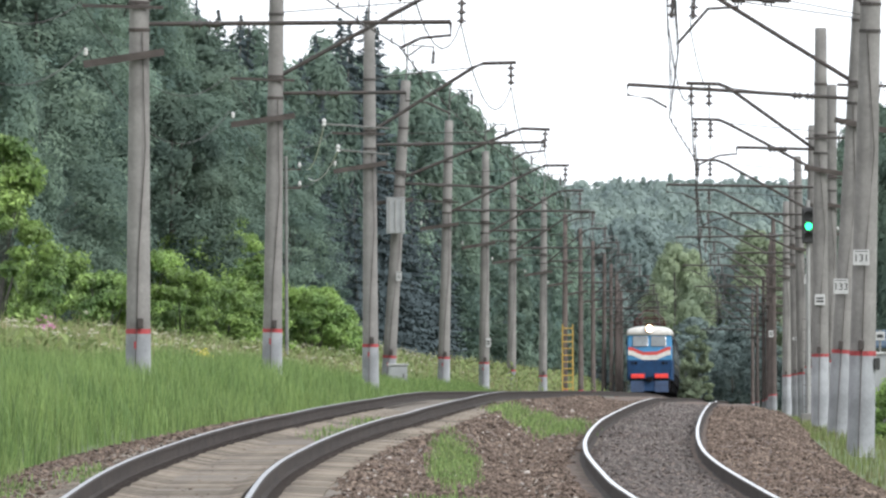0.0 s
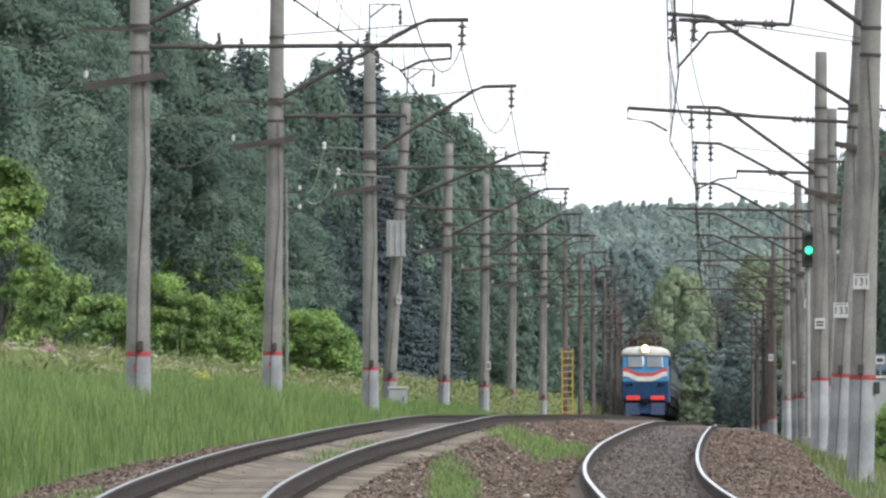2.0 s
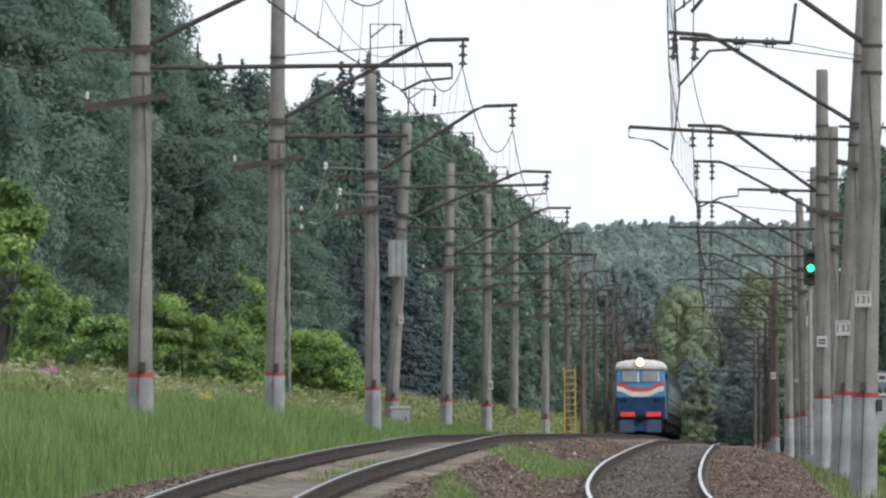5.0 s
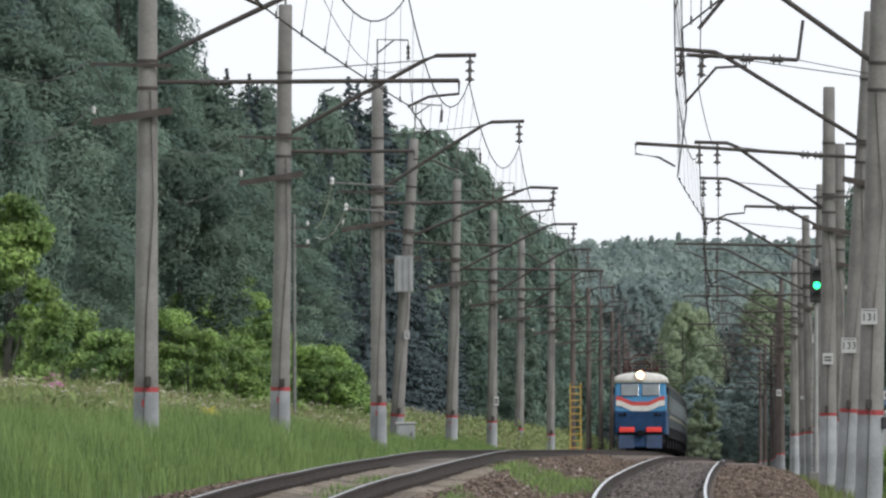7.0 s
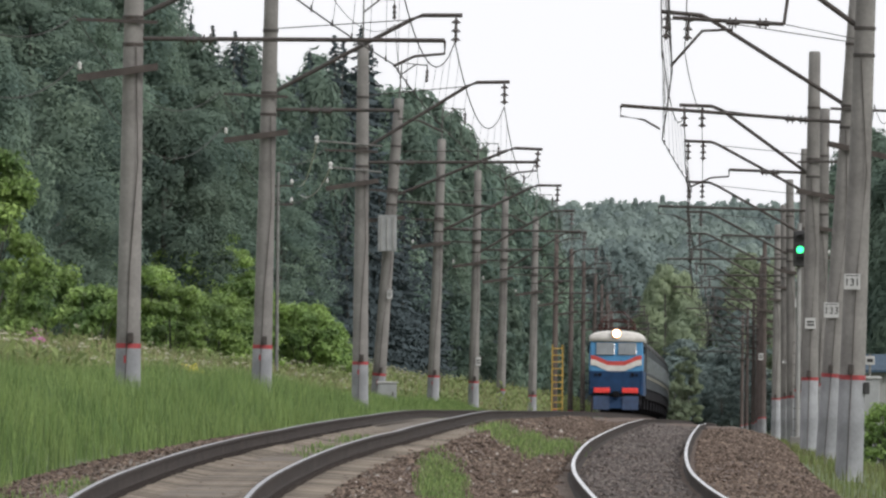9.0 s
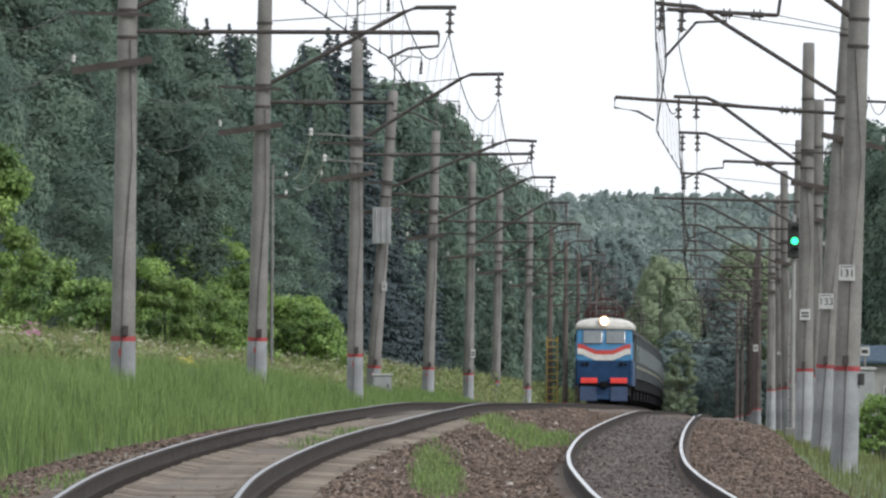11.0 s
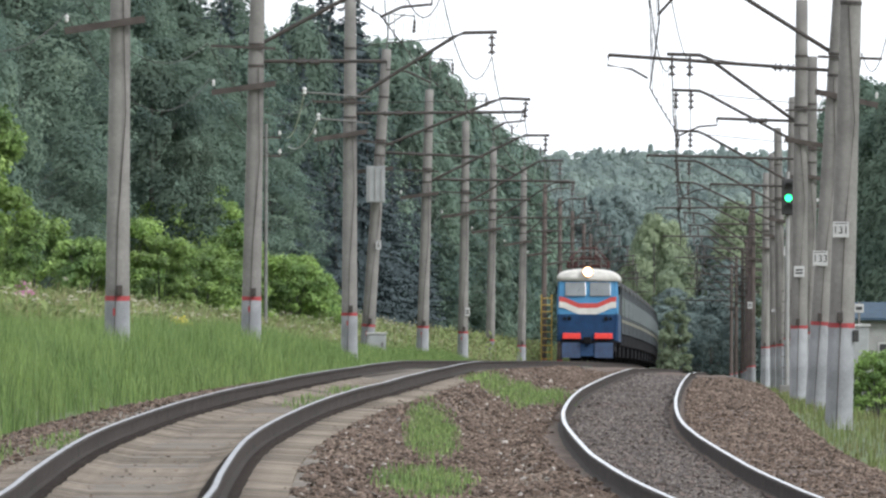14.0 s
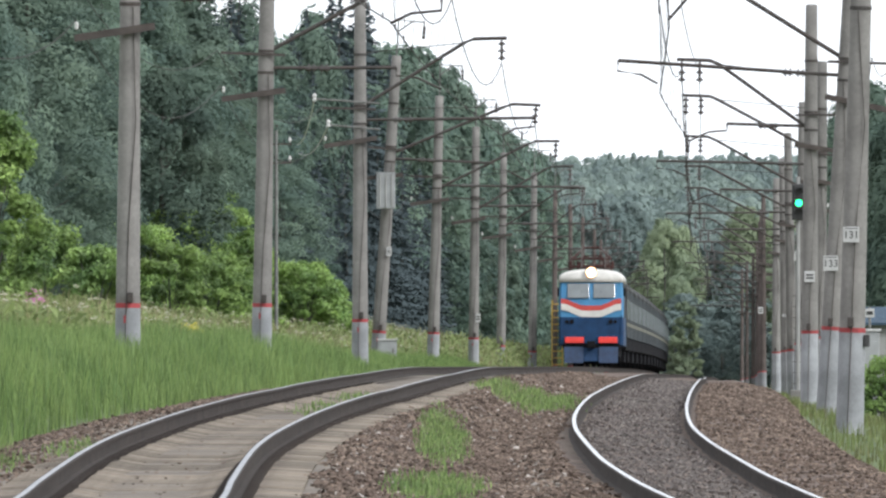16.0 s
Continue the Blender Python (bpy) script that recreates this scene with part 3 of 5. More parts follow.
def spruce_tree(h, wide, seed):
    ob = root("spruce_tree", pose(0, 0, 0), "tall dark green spruce with drooping boughs", "tree", "trees of the wood edge")
    r = random.Random(seed)
    b = bmesh.new()
    tube(b, [(0, 0, -0.8), (0, 0, h * 0.5), (0, 0, h)], h * 0.01, 6, 0.02)
    part("trunk", b, M_BARK, ob)
    verts, faces = [], []
    tiers = 46
    for t in range(tiers):
        s = t / (tiers - 1)
        z = h * (0.06 + 0.94 * s)
        rr = (wide * (1 - s) ** 0.7 + 0.08) * r.uniform(0.8, 1.1)
        n = int(6 + 8 * (1 - s))
        for k in range(n):
            a = r.uniform(0, math.tau)
            L = rr * r.uniform(0.6, 1.12)
            d = Vector((math.cos(a), math.sin(a), 0))
            side = Vector((-d.y, d.x, 0))
            zz = z + r.uniform(-0.2, 0.2)
            for q in range(15):
                # twigs hang from the bough, the outermost turn up again
                f = ((q + r.random()) / 15) ** 0.7
                w = (0.2 + 0.1 * L) * r.uniform(0.5, 1.1) * (1.1 - 0.5 * f)
                p = d * L * f + Vector((0, 0, zz - L * 0.42 * f ** 1.4 + 0.16 * L * f ** 4)) + side * r.uniform(-1, 1) * 0.22 * L * (1.05 - f)
                sd = (side * r.choice((-1, 1)) + d * r.uniform(0.1, 0.9)).normalized()
                m = len(verts)
                verts += [p, p + sd * w * 0.9 + Vector((0, 0, -w * r.uniform(0.1, 0.6))), p + d * w * 0.35 + Vector((0, 0, -w * r.uniform(0.5, 1.3)))]
                faces.append((m, m + 1, m + 2))
    crown = new("crown", raw("crown", verts, faces, M_NEEDLE))
    crown.parent = ob
    return ob


BIRCH = "tall birch at the wood edge, haze mixed into drooping grey-green foliage"
ALDER = "tall leafy deciduous tree with dense green crown"
HEIGHT = {}


def kinds(n, q):
    """Two birches and two round-crowned trees with n leaf sprays of size q."""
    made = []
    for name, h, w, seed, label, droop, bottom in (("birch_tree", 20, 3.9, 11, BIRCH, True, 0.1), ("birch_tree", 21, 3.5, 12, BIRCH, True, 0.07),
                                                   ("deciduous_tree", 20, 4.6, 13, ALDER, False, 0.1), ("deciduous_tree", 19, 4.1, 14, ALDER, False, 0.05)):
        ob = broadleaf_tree(name, h, w, seed, n, q, M_LEAF, label, droop, bottom)
        HEIGHT[ob.name] = h
        made.append(ob)
    return made


NEAR_KINDS, KINDS, FAR_KINDS = kinds(36000, 0.155), kinds(12000, 0.25), kinds(6000, 0.38)
# both valley kinds carry haze as a paler leaf colour
PALE_LABEL, VALLEY_LABEL = "pale yellow-green broad-crowned tree in the valley, haze in its colour", "leafy valley tree with haze mixed into its grey-green colour"
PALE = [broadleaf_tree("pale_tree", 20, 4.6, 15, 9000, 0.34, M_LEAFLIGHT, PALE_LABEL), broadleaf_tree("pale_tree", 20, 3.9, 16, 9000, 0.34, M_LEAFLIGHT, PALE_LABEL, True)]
VALLEY_TREES = [broadleaf_tree("willow_tree", 20, 4.2, 17, 6000, 0.4, M_VALLEYLEAF, VALLEY_LABEL, True), broadleaf_tree("willow_tree", 20, 4.5, 18, 6000, 0.4, M_VALLEYLEAF, VALLEY_LABEL)]
SPRUCES = [spruce_tree(21, 3.3, 21), spruce_tree(20, 3.7, 22)]
used = set()


def plant(proto, x, y, h, spin=None, wide=1.0):
    """Stands a tree of height h on the ground; the first of each kind is moved, the next are copies."""
    s = h / HEIGHT.get(proto.name, 20.0)
    m = pose(x, y, ground_z(x, y) - 0.1, rng.uniform(-2, 2), rng.uniform(-2, 2), rng.uniform(0, 360) if spin is None else spin)
    ob = proto if proto.name not in used else copy_thing(proto, m)
    used.add(proto.name)
    ob.matrix_basis = m
    ob.scale = (s * wide, s * wide, s)
    return ob


# the skyline of the wood: aim from the eye aside and up, in thousandths of the distance
SKYLINE = [(-60, 32), (-30, 29), (-22.5, 26), (-21.2, 21), (-20.4, 18.8), (-16.4, 18.2), (-14.4, 17.3), (-12.9, 15.9), (-12.2, 14.5), (-10.7, 14.1), (-9.5, 14.6), (-8.2, 15.4), (-6.5, 15.3), (-5.0, 14.5),
           (-3.8, 13.4), (-2.2, 13.3), (-0.6, 12.4), (1.4, 11.0), (3.3, 10.6), (4.7, 9.8), (5.4, 8.6), (7.3, 7.2), (7.9, 5.6), (9, 4.6)]


def wood_height(x, y, half):
    """Height at which a tree of that half width just reaches the skyline."""
    a = x / y * 1000
    level = min(glide(SKYLINE, a + d) for d in (-half, 0, half))
    return 2.3 + level * y / 1000 - ground_z(x, y)


y = 405.0
while y < 1680:
    for off, lo, hi, dens in ((16.0, 0.55, 0.85, 0.9), (19.5, 0.85, 1.03, 1.0), (24.0, 0.96, 1.05, 0.8)):
        if rng.random() > dens:
            continue
        yy = y + rng.uniform(-4, 4)
        x = glide(WOOD_EDGE, yy) + 16 - off + rng.uniform(-2.5, 2.0)
        dark = 640 < yy < 1000
        if rng.random() < (0.9 if dark else 0.06):
            k, half = rng.choice(SPRUCES), 1.2
        else:
            k, half = rng.choice(NEAR_KINDS if yy < 640 and x > -0.041 * yy else KINDS if yy < 1050 else FAR_KINDS), 500 / yy
        h = min(25.0, wood_height(x, yy, half)) * rng.uniform(lo, hi) * (0.94 if half == 1.2 else 1.0)
        plant(k, x, yy, h, wide=rng.uniform(0.85, 1.2) * (1.0 if h > 15 else 1.25))
    y += 8.0 if y < 900 else 13.0
# a spruce group that stands above the others
for y, off, up in ((880, 17.5, 16.7), (892, 18.5, 16.0), (868, 18.3, 15.7), (905, 17, 15.8), (858, 18.8, 15.0), (922, 18, 15.4)):
    x = glide(WOOD_EDGE, y) + 16 - off
    plant(SPRUCES[y % 2], x, y, 2.3 + up * y / 1000 - ground_z(x, y), wide=1.25)
# across the line where it bends out of sight, and along the other side
def stand(aside, y, level, proto, wide=1.0):
    """A tree whose place is given by its aim from the eye (thousandths of the distance) and whose top lies at that level."""
    x = aside * y / 1000
    plant(proto, x, y, 2.3 + level * y / 1000 - ground_z(x, y), wide=wide)


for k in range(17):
    stand(6.4 + 0.46 * k + rng.uniform(-0.2, 0.2), rng.uniform(1740, 1860), rng.uniform(1.4, 3.1), rng.choice(VALLEY_TREES + VALLEY_TREES + SPRUCES), 1.1)
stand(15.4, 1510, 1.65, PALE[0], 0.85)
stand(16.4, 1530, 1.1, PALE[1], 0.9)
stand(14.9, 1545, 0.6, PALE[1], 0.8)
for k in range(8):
    stand(17.3 + 0.5 * k, rng.uniform(1560, 1680), rng.uniform(-1.8, 0.2), rng.choice(VALLEY_TREES), 1.0)
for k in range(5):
    stand(20.6 + 0.75 * k, rng.uniform(1580, 1700), rng.uniform(1.0, 2.5), rng.choice(PALE + VALLEY_TREES[:1]), 1.0)
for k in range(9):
    stand(23.4 + 0.6 * k, rng.uniform(1620, 1760), rng.uniform(0.2, 2.2), rng.choice(VALLEY_TREES), 1.1)
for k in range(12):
    stand(16.2 + 0.55 * k, rng.uniform(1330, 1420), rng.uniform(-6.5, -3.5), rng.choice(VALLEY_TREES), 1.5)
y = 950.0
while y < 1600:
    for off in (10.5, 17):
        yy = y + rng.uniform(-5, 5)
        plant(rng.choice(KINDS if yy < 1120 else FAR_KINDS), 0.0207 * yy - 2.0 + off + rng.uniform(-1.0, 2.5), yy, rng.uniform(19.5, 22.5) if yy < 1120 else rng.uniform(13, 16))
    y += 15


def far_woods():
    """The wooded rise on the skyline: many crowns, each a heap of small leaf masses or the tiers of a conifer."""
    r = np.random.RandomState(5)
    vs = []
    for i in range(1900):
        y = 2180 + 1080 * r.rand() ** 0.8
        x = r.uniform(-0.001, 0.043) * y
        h = r.uniform(7.0, 11.2)
        z = ground_z(x, y)
        conifer = r.rand() < 0.13
        n = 260
        t = r.rand(n) ** 0.8
        a = r.uniform(0, math.tau, n)
        if conifer:
            h *= r.uniform(0.9, 1.2)
            rad = h * 0.19 * (1 - t) ** 0.85 + 0.1
        else:
            rad = h * 0.34 * np.sin(np.pi * np.clip(t * 0.8 + 0.17, 0, 1)) ** 0.6 * r.uniform(0.6, 1.15, n)
        c = np.stack([x + rad * np.cos(a), y + rad * np.sin(a), z + h * (0.12 + 0.88 * t)], 1)
        s = h * r.uniform(0.03, 0.065, (n, 1)) * (0.8 if conifer else 1.0)
        out = np.stack([np.cos(a), np.sin(a), np.full(n, 0.5)], 1)
        side = np.stack([-np.sin(a), np.cos(a), np.zeros(n)], 1) + r.normal(0, 0.2, (n, 3))
        up = np.cross(out, side) + r.normal(0, 0.2, (n, 3))
        vs.append(np.stack([c + side * s, c - side * s * 0.8 + up * s * 0.5, c - up * s], 1).reshape(-1, 3))
    v = np.concatenate(vs)
    tagged(new("far_woods", raw("far_woods", v.tolist(), np.arange(len(v)).reshape(-1, 3).tolist(), M_FARWOOD)), "wooded hillside on the skyline, blue-green haze in its colour", "woods", kind="stuff")


far_woods()
M_HERB = material("mixed_herb_leaves", (0.2, 0.24, 0.09), 0.8, vary=0.3, scale=0.3, second=(0.15, 0.2, 0.07), fine=2, island=0.35, translucent=0.35, bump=0)


# ---- signs, boxes and small works beside the line ----
M_PLATE = material("white_enamel_plate", (0.42, 0.42, 0.41), 0.5, vary=0.12, scale=8)
M_INK = material("black_paint", (0.03, 0.03, 0.03), 0.6, vary=0.2)
M_BOX = material("pale_grey_paint", (0.3, 0.31, 0.31), 0.6, vary=0.15, scale=4)
M_YPAINT = material("faded_yellow_paint", (0.5, 0.33, 0.07), 0.7, vary=0.3, scale=6)
M_GREENLAMP = material("green_signal_glow", (0.05, 1.0, 0.32), 0.3, vary=0, bump=0, emit=3.0)
M_BLUEROOF = material("blue_roof_sheet", (0.045, 0.075, 0.11), 0.95, vary=0.2, scale=3)
M_PLASTER = material("grey_plaster", (0.3, 0.3, 0.29), 0.9, vary=0.2, scale=2)


def lettering(text, size, parent, at_, mat=M_INK):
    """Flat letters with a little depth, facing -y."""
    cu = bpy.data.curves.new("lettering", "FONT")
    cu.body, cu.size, cu.align_x, cu.align_y, cu.extrude = text, size, "CENTER", "CENTER", 0.003
    tmp = bpy.data.objects.new("lettering", cu)
    me = bpy.data.meshes.new_from_object(tmp)
    bpy.data.objects.remove(tmp)
    me.materials.clear()
    me.materials.append(mat)
    ob = new("lettering", me)
    ob.matrix_basis = Matrix.Translation(at_) @ Euler((radians(90), 0, 0)).to_matrix().to_4x4()
    ob.parent = parent
    return ob


def number_plate(x, y, z, w, h, text, label):
    ob = root("number_plate", pose(x, y, z), label, "sign", "plates on the masts")
    part("panel", box(bmesh.new(), (0, 0, 0), (w, 0.02, h), None, 0.006), M_PLATE, ob)
    part("strap", box(bmesh.new(), (0, 0.015, h * 0.42), (w * 1.05, 0.012, 0.02)), M_STEEL, ob)
    if text:
        lettering(text, h * 0.66, ob, (0, -0.014, -0.01))
        part("bar_mark", box(bmesh.new(), (0, -0.012, h * 0.4), (w * 0.8, 0.006, h * 0.05)), M_INK, ob)
    else:
        for k in (-0.14, 0.14):
            part("bar_mark", box(bmesh.new(), (0, -0.012, k * h), (w * 0.66, 0.006, h * 0.16)), M_INK, ob)
    return ob


number_plate(6.76, 236.74, 2.38, 0.27, 0.26, "131", "white enamel plate with black number 131 on a mast")
number_plate(8.13, 299.74, 1.80, 0.31, 0.32, "133", "white enamel plate with black number 133 on a mast")
number_plate(9.28, 361.75, 1.36, 0.27, 0.28, "", "white plate with illegible dark writing on a mast")
number_plate(12.16, 491.78, 1.70, 0.17, 0.26, "7", "small white plate with black figure 7 on a mast")
number_plate(-1.62, 427.74, 1.94, 0.16, 0.27, "6", "small white plate with black figure 6 on a mast")
number_plate(1.36, 554.78, -0.75, 0.19, 0.34, "", "small white marker plate on a mast")
number_plate(16.55, 744.78, -1.4, 0.25, 0.35, "", "small white marker plate on a mast")
number_plate(14.95, 619.78, -1.0, 0.5, 0.12, "", "narrow white plate across a mast")

# white repeater box on the leaning mast, and the cabinet at its foot
rb = root("equipment_box", pose(-1.71, 427.5, 3.75), "pale grey ribbed equipment box clamped to a leaning mast", "equipment box")
part("case", box(bmesh.new(), (0, 0, 0), (0.56, 0.28, 1.06), None, 0.02), M_BOX, rb)
for k in (-0.18, 0.0, 0.18):
    part("rib", box(bmesh.new(), (k, -0.15, 0), (0.045, 0.04, 0.96), None, 0.008), M_PLASTER, rb)
part("lid", box(bmesh.new(), (0, 0, 0.545), (0.6, 0.32, 0.03), None, 0.006), M_BOX, rb)


def relay_cabinet(x, y, w, d, h, label):
    z = ground_z(x, y)
    ob = root("relay_cabinet", pose(x, y, z), label, "cabinet", "trackside cabinets")
    part("body", box(bmesh.new(), (0, 0, h / 2 - 0.1), (w, d, h + 0.1), None, 0.015), M_BOX, ob)
    part("lid", box(bmesh.new(), (0, 0, h - 0.02), (w + 0.08, d + 0.08, 0.05), None, 0.01), M_PLATE, ob)
    dr = part("door", box(bmesh.new(), (0, -d / 2 - 0.008, h * 0.5), (w * 0.84, 0.02, h * 0.74), None, 0.005), M_BOX, ob)
    part("handle", box(bmesh.new(), (w * 0.3, -d / 2 - 0.03, h * 0.5), (0.03, 0.03, 0.14), None, 0.005), M_STEEL, dr)
    return ob


relay_cabinet(-1.66, 426.4, 0.56, 0.45, 0.72, "pale grey trackside relay cabinet beside a leaning mast")
relay_cabinet(9.02, 301.5, 0.36, 0.42, 1.95, "pale grey tall relay cabinet beside a mast")

# colour-light signal
sx, sy = 11.3, 455.0
sz = ground_z(sx, sy)
sg = root("railway_signal", pose(sx, sy, sz), "black colour-light railway signal showing green on a mast", "railway signal")
part("mast", tube(bmesh.new(), [(0, 0, -0.3), (0, 0, 3.4 - sz + 0.9)], 0.07, 12), M_PLASTER, sg)
part("foot", box(bmesh.new(), (0, 0, 0.15), (0.5, 0.5, 0.5), None, 0.03), M_CONCRETE, sg)
hd = part("head", box(bmesh.new(), (0, -0.16, 3.49 - sz), (0.4, 0.16, 1.16), None, 0.05), M_INK, sg, "black signal head")
for k, dz in enumerate((0.36, 0.02, -0.3)):
    zc = 3.44 - sz + dz
    b = bmesh.new()
    tube(b, [(0.02, -0.245, zc), (0.02, -0.262, zc)], 0.115, 18)
    part("lens", b, M_GREENLAMP if k == 1 else M_INK, hd, "glowing green lens" if k == 1 else "")
    b = bmesh.new()
    for i in range(9):
        a0, a1 = math.pi * i / 9, math.pi * (i + 1) / 9
        q = [b.verts.new((0.02 + 0.14 * math.cos(a), yy, zc + 0.14 * math.sin(a))) for a, yy in ((a0, -0.24), (a1, -0.24), (a1, -0.42), (a0, -0.42))]
        b.faces.new(q)
    part("hood", b, M_INK, hd)
for k in range(9):
    part("rung", bars([(-0.16, 0.14, 0.6 + 0.35 * k), (0.16, 0.14, 0.6 + 0.35 * k)], r=0.012, seg=5), M_STEEL, sg)

# yellow ladder on a far mast
lz = ground_z(6.0, 744.6)
ld = root("ladder", pose(5.95, 744.6, lz), "faded yellow ladder standing against an overhead-line mast", "ladder")
for s in (-0.27, 0.27):
    part("stile", bars([(s, 0, 0), (s, 0.1, 3.95)], r=0.035, seg=6), M_YPAINT, ld)
for k in range(11):
    part("rung", bars([(-0.27, 0.03, 0.25 + 0.35 * k), (0.27, 0.03, 0.25 + 0.35 * k)], r=0.03, seg=6), M_YPAINT, ld)

# low hut with a blue roof beyond the line
hz = ground_z(20, 602)
hut = root("hut", pose(20.6, 604, hz), "low grey lineside hut with a blue sheet roof", "hut")
hh = -1.3 - hz
part("wall", box(bmesh.new(), (0, 0, hh / 2 - 0.2), (5.2, 5, hh + 0.4), None, 0.02), M_PLASTER, hut)
b = bmesh.new()
slab(b, [(-2.9, hh), (-2.9, hh + 0.1), (0, hh + 0.75), (2.9, hh + 0.1), (2.9, hh)], -2.9, 2.9)
part("roof", b, M_BLUEROOF, hut, "blue sheet roof")
for k in (-1.4, 1.2):
    w = part("window", box(bmesh.new(), (k, -2.52, hh * 0.58), (0.9, 0.06, 1.0), None, 0.01), M_PLATE, hut)
    part("pane", box(bmesh.new(), (k, -2.56, hh * 0.58), (0.74, 0.02, 0.84)), M_INK, w)
# concrete slab by a far mast
sl = root("concrete_slab", pose(15.9, 640, ground_z(15.9, 640)), "pale concrete slab lying beside a mast", "slab")
part("block", box(bmesh.new(), (0, 0, 0.25), (1.1, 1.6, 0.7), None, 0.05), M_WHITE, sl)


# a small marker board on its post
pz = ground_z(9.85, 330)
mk = root("marker_board", pose(9.85, 330, pz), "small white marker board on a thin steel post", "sign")
part("post", tube(bmesh.new(), [(0, 0, -0.2), (0, 0, 0.75 - pz)], 0.03, 8), M_GALV, mk)
part("panel", box(bmesh.new(), (0, -0.04, 0.6 - pz), (0.22, 0.02, 0.2), None, 0.005), M_PLATE, mk)
part("bar_mark", box(bmesh.new(), (0, -0.053, 0.6 - pz), (0.14, 0.006, 0.08)), M_INK, mk)
# switch box beside the nearest mast
sb_ = root("switch_box", pose(7.02, 236.9, 0.62), "small dark switch box fixed to a mast", "switch box")
part("case", box(bmesh.new(), (0, 0, 0), (0.1, 0.12, 0.2), None, 0.015), M_INK, sb_)
part("bracket", box(bmesh.new(), (-0.06, 0.02, 0.06), (0.1, 0.05, 0.03)), M_STEEL, sb_)


# ---- shrubs and herbs ----
M_STRAW = material("seeding_grass_heads", (0.3, 0.27, 0.15), 0.85, vary=0.25, scale=0.4, fine=3, island=0.3, translucent=0.3, bump=0)
M_UMBEL = material("white_umbels", (0.36, 0.35, 0.25), 0.8, vary=0.15, scale=3, island=0.15, bump=0)
M_GOLD = material("yellow_flowers", (0.5, 0.42, 0.03), 0.8, vary=0.15, island=0.2, bump=0)
M_PINK = material("pink_flowers", (0.4, 0.12, 0.28), 0.8, vary=0.15, island=0.2, bump=0)


def shrub(x, y, h, w, seed, mat, label, leaves=19000, size=0.085, name="shrub", up=0.0):
    z = ground_z(x, y) + up
    ob = root(name, pose(x, y, z), label, "shrub", "shrubs on the bank")
    r = random.Random(seed)
    pts, limbs = [], []
    for i in range(64):
        a, t = r.uniform(0, math.tau), r.random()
        el = r.uniform(0.05, 1.0)
        c = Vector((w * 0.5 * math.cos(a) * math.sqrt(1 - (el * 0.9) ** 2) * r.uniform(0.6, 1.05), w * 0.5 * math.sin(a) * math.sqrt(1 - (el * 0.9) ** 2) * r.uniform(0.6, 1.05), h * el * 0.88))
        limbs.append(c)
        cs = w * r.uniform(0.07, 0.17)
        for k in range(leaves // 64):
            d = Vector((r.gauss(0, 1), r.gauss(0, 1), r.gauss(0, 0.8))).normalized()
            pts.append((c + Vector((d.x, d.y, d.z * 0.7)) * cs * r.random() ** 0.4 * r.uniform(0.8, 1.35), d))
    v, f = leaf_cloud(pts, size, 1.15, seed, 0.5)
    cr = new("foliage", raw("foliage", v, f, mat))
    cr.parent = ob
    b = bmesh.new()
    for c in limbs[::3]:
        tube(b, [(c.x * 0.1, c.y * 0.1, -0.3), (c.x * 0.5, c.y * 0.5, c.z * 0.55), c], 0.03, 4, 0.008)
    part("branchwork", b, M_BARK, ob)
    return ob


BUSH = "rounded bright green leafy bush on the bank"
for n, (x, y, h, w, mat) in enumerate([
        (-10.6, 384, 2.9, 3.0, M_LEAFBRIGHT), (-9.2, 378, 2.4, 2.2, M_LEAFBRIGHT), (-12.4, 388, 2.6, 2.6, M_LEAFBRIGHT),
        (-8.6, 452, 3.3, 2.4, M_LEAFBRIGHT), (-7.4, 458, 3.0, 2.6, M_LEAFBRIGHT), (-9.8, 462, 3.9, 3.0, M_LEAFBRIGHT), (-6.4, 470, 2.6, 2.2, M_LEAFBRIGHT),
        (-4.7, 478, 3.1, 2.5, M_LEAFBRIGHT), (-3.9, 482, 2.5, 1.9, M_LEAFBRIGHT), (-5.4, 486, 2.7, 2.4, M_LEAFBRIGHT),
        (-7.8, 525, 6.0, 2.4, M_LEAFBRIGHT), (-9.4, 500, 4.8, 3.2, M_LEAFBRIGHT), (-6.9, 508, 4.0, 2.6, M_LEAFBRIGHT), (-7.2, 560, 4.4, 3.4, M_LEAF), (-10.5, 520, 5.0, 3.4, M_LEAF), (-12.6, 470, 5.0, 3.4, M_LEAF), (-13.6, 430, 4.5, 3.2, M_LEAF)]):
    shrub(x, y, h, w, 40 + n, mat, BUSH if mat is M_LEAFBRIGHT else "tall dull green thicket shrub before the wood", up=0.25)
shrub(-11.4, 352, 6.2, 3.0, 70, M_LEAFBRIGHT, "young bright green tree at the wood edge", 26000, 0.105, "young_tree")
shrub(22.0, 1290, 9.2, 2.4, 71, M_LEAFLIGHT, "slim pale green young tree in the valley, haze in its colour", 9000, 0.24, "young_tree")
shrub(21.2, 1305, 5.6, 2.0, 72, M_LEAFLIGHT, "low pale green young tree in the valley, haze in its colour", 6000, 0.24, "young_tree")
shrub(9.0, 288, 1.5, 1.3, 73, M_LEAFBRIGHT, "low green bush beside the embankment", 7000, 0.06)
shrub(11.2, 330, 1.7, 2.4, 74, M_LEAFBRIGHT, "low green bush beside the embankment", 9000, 0.07)


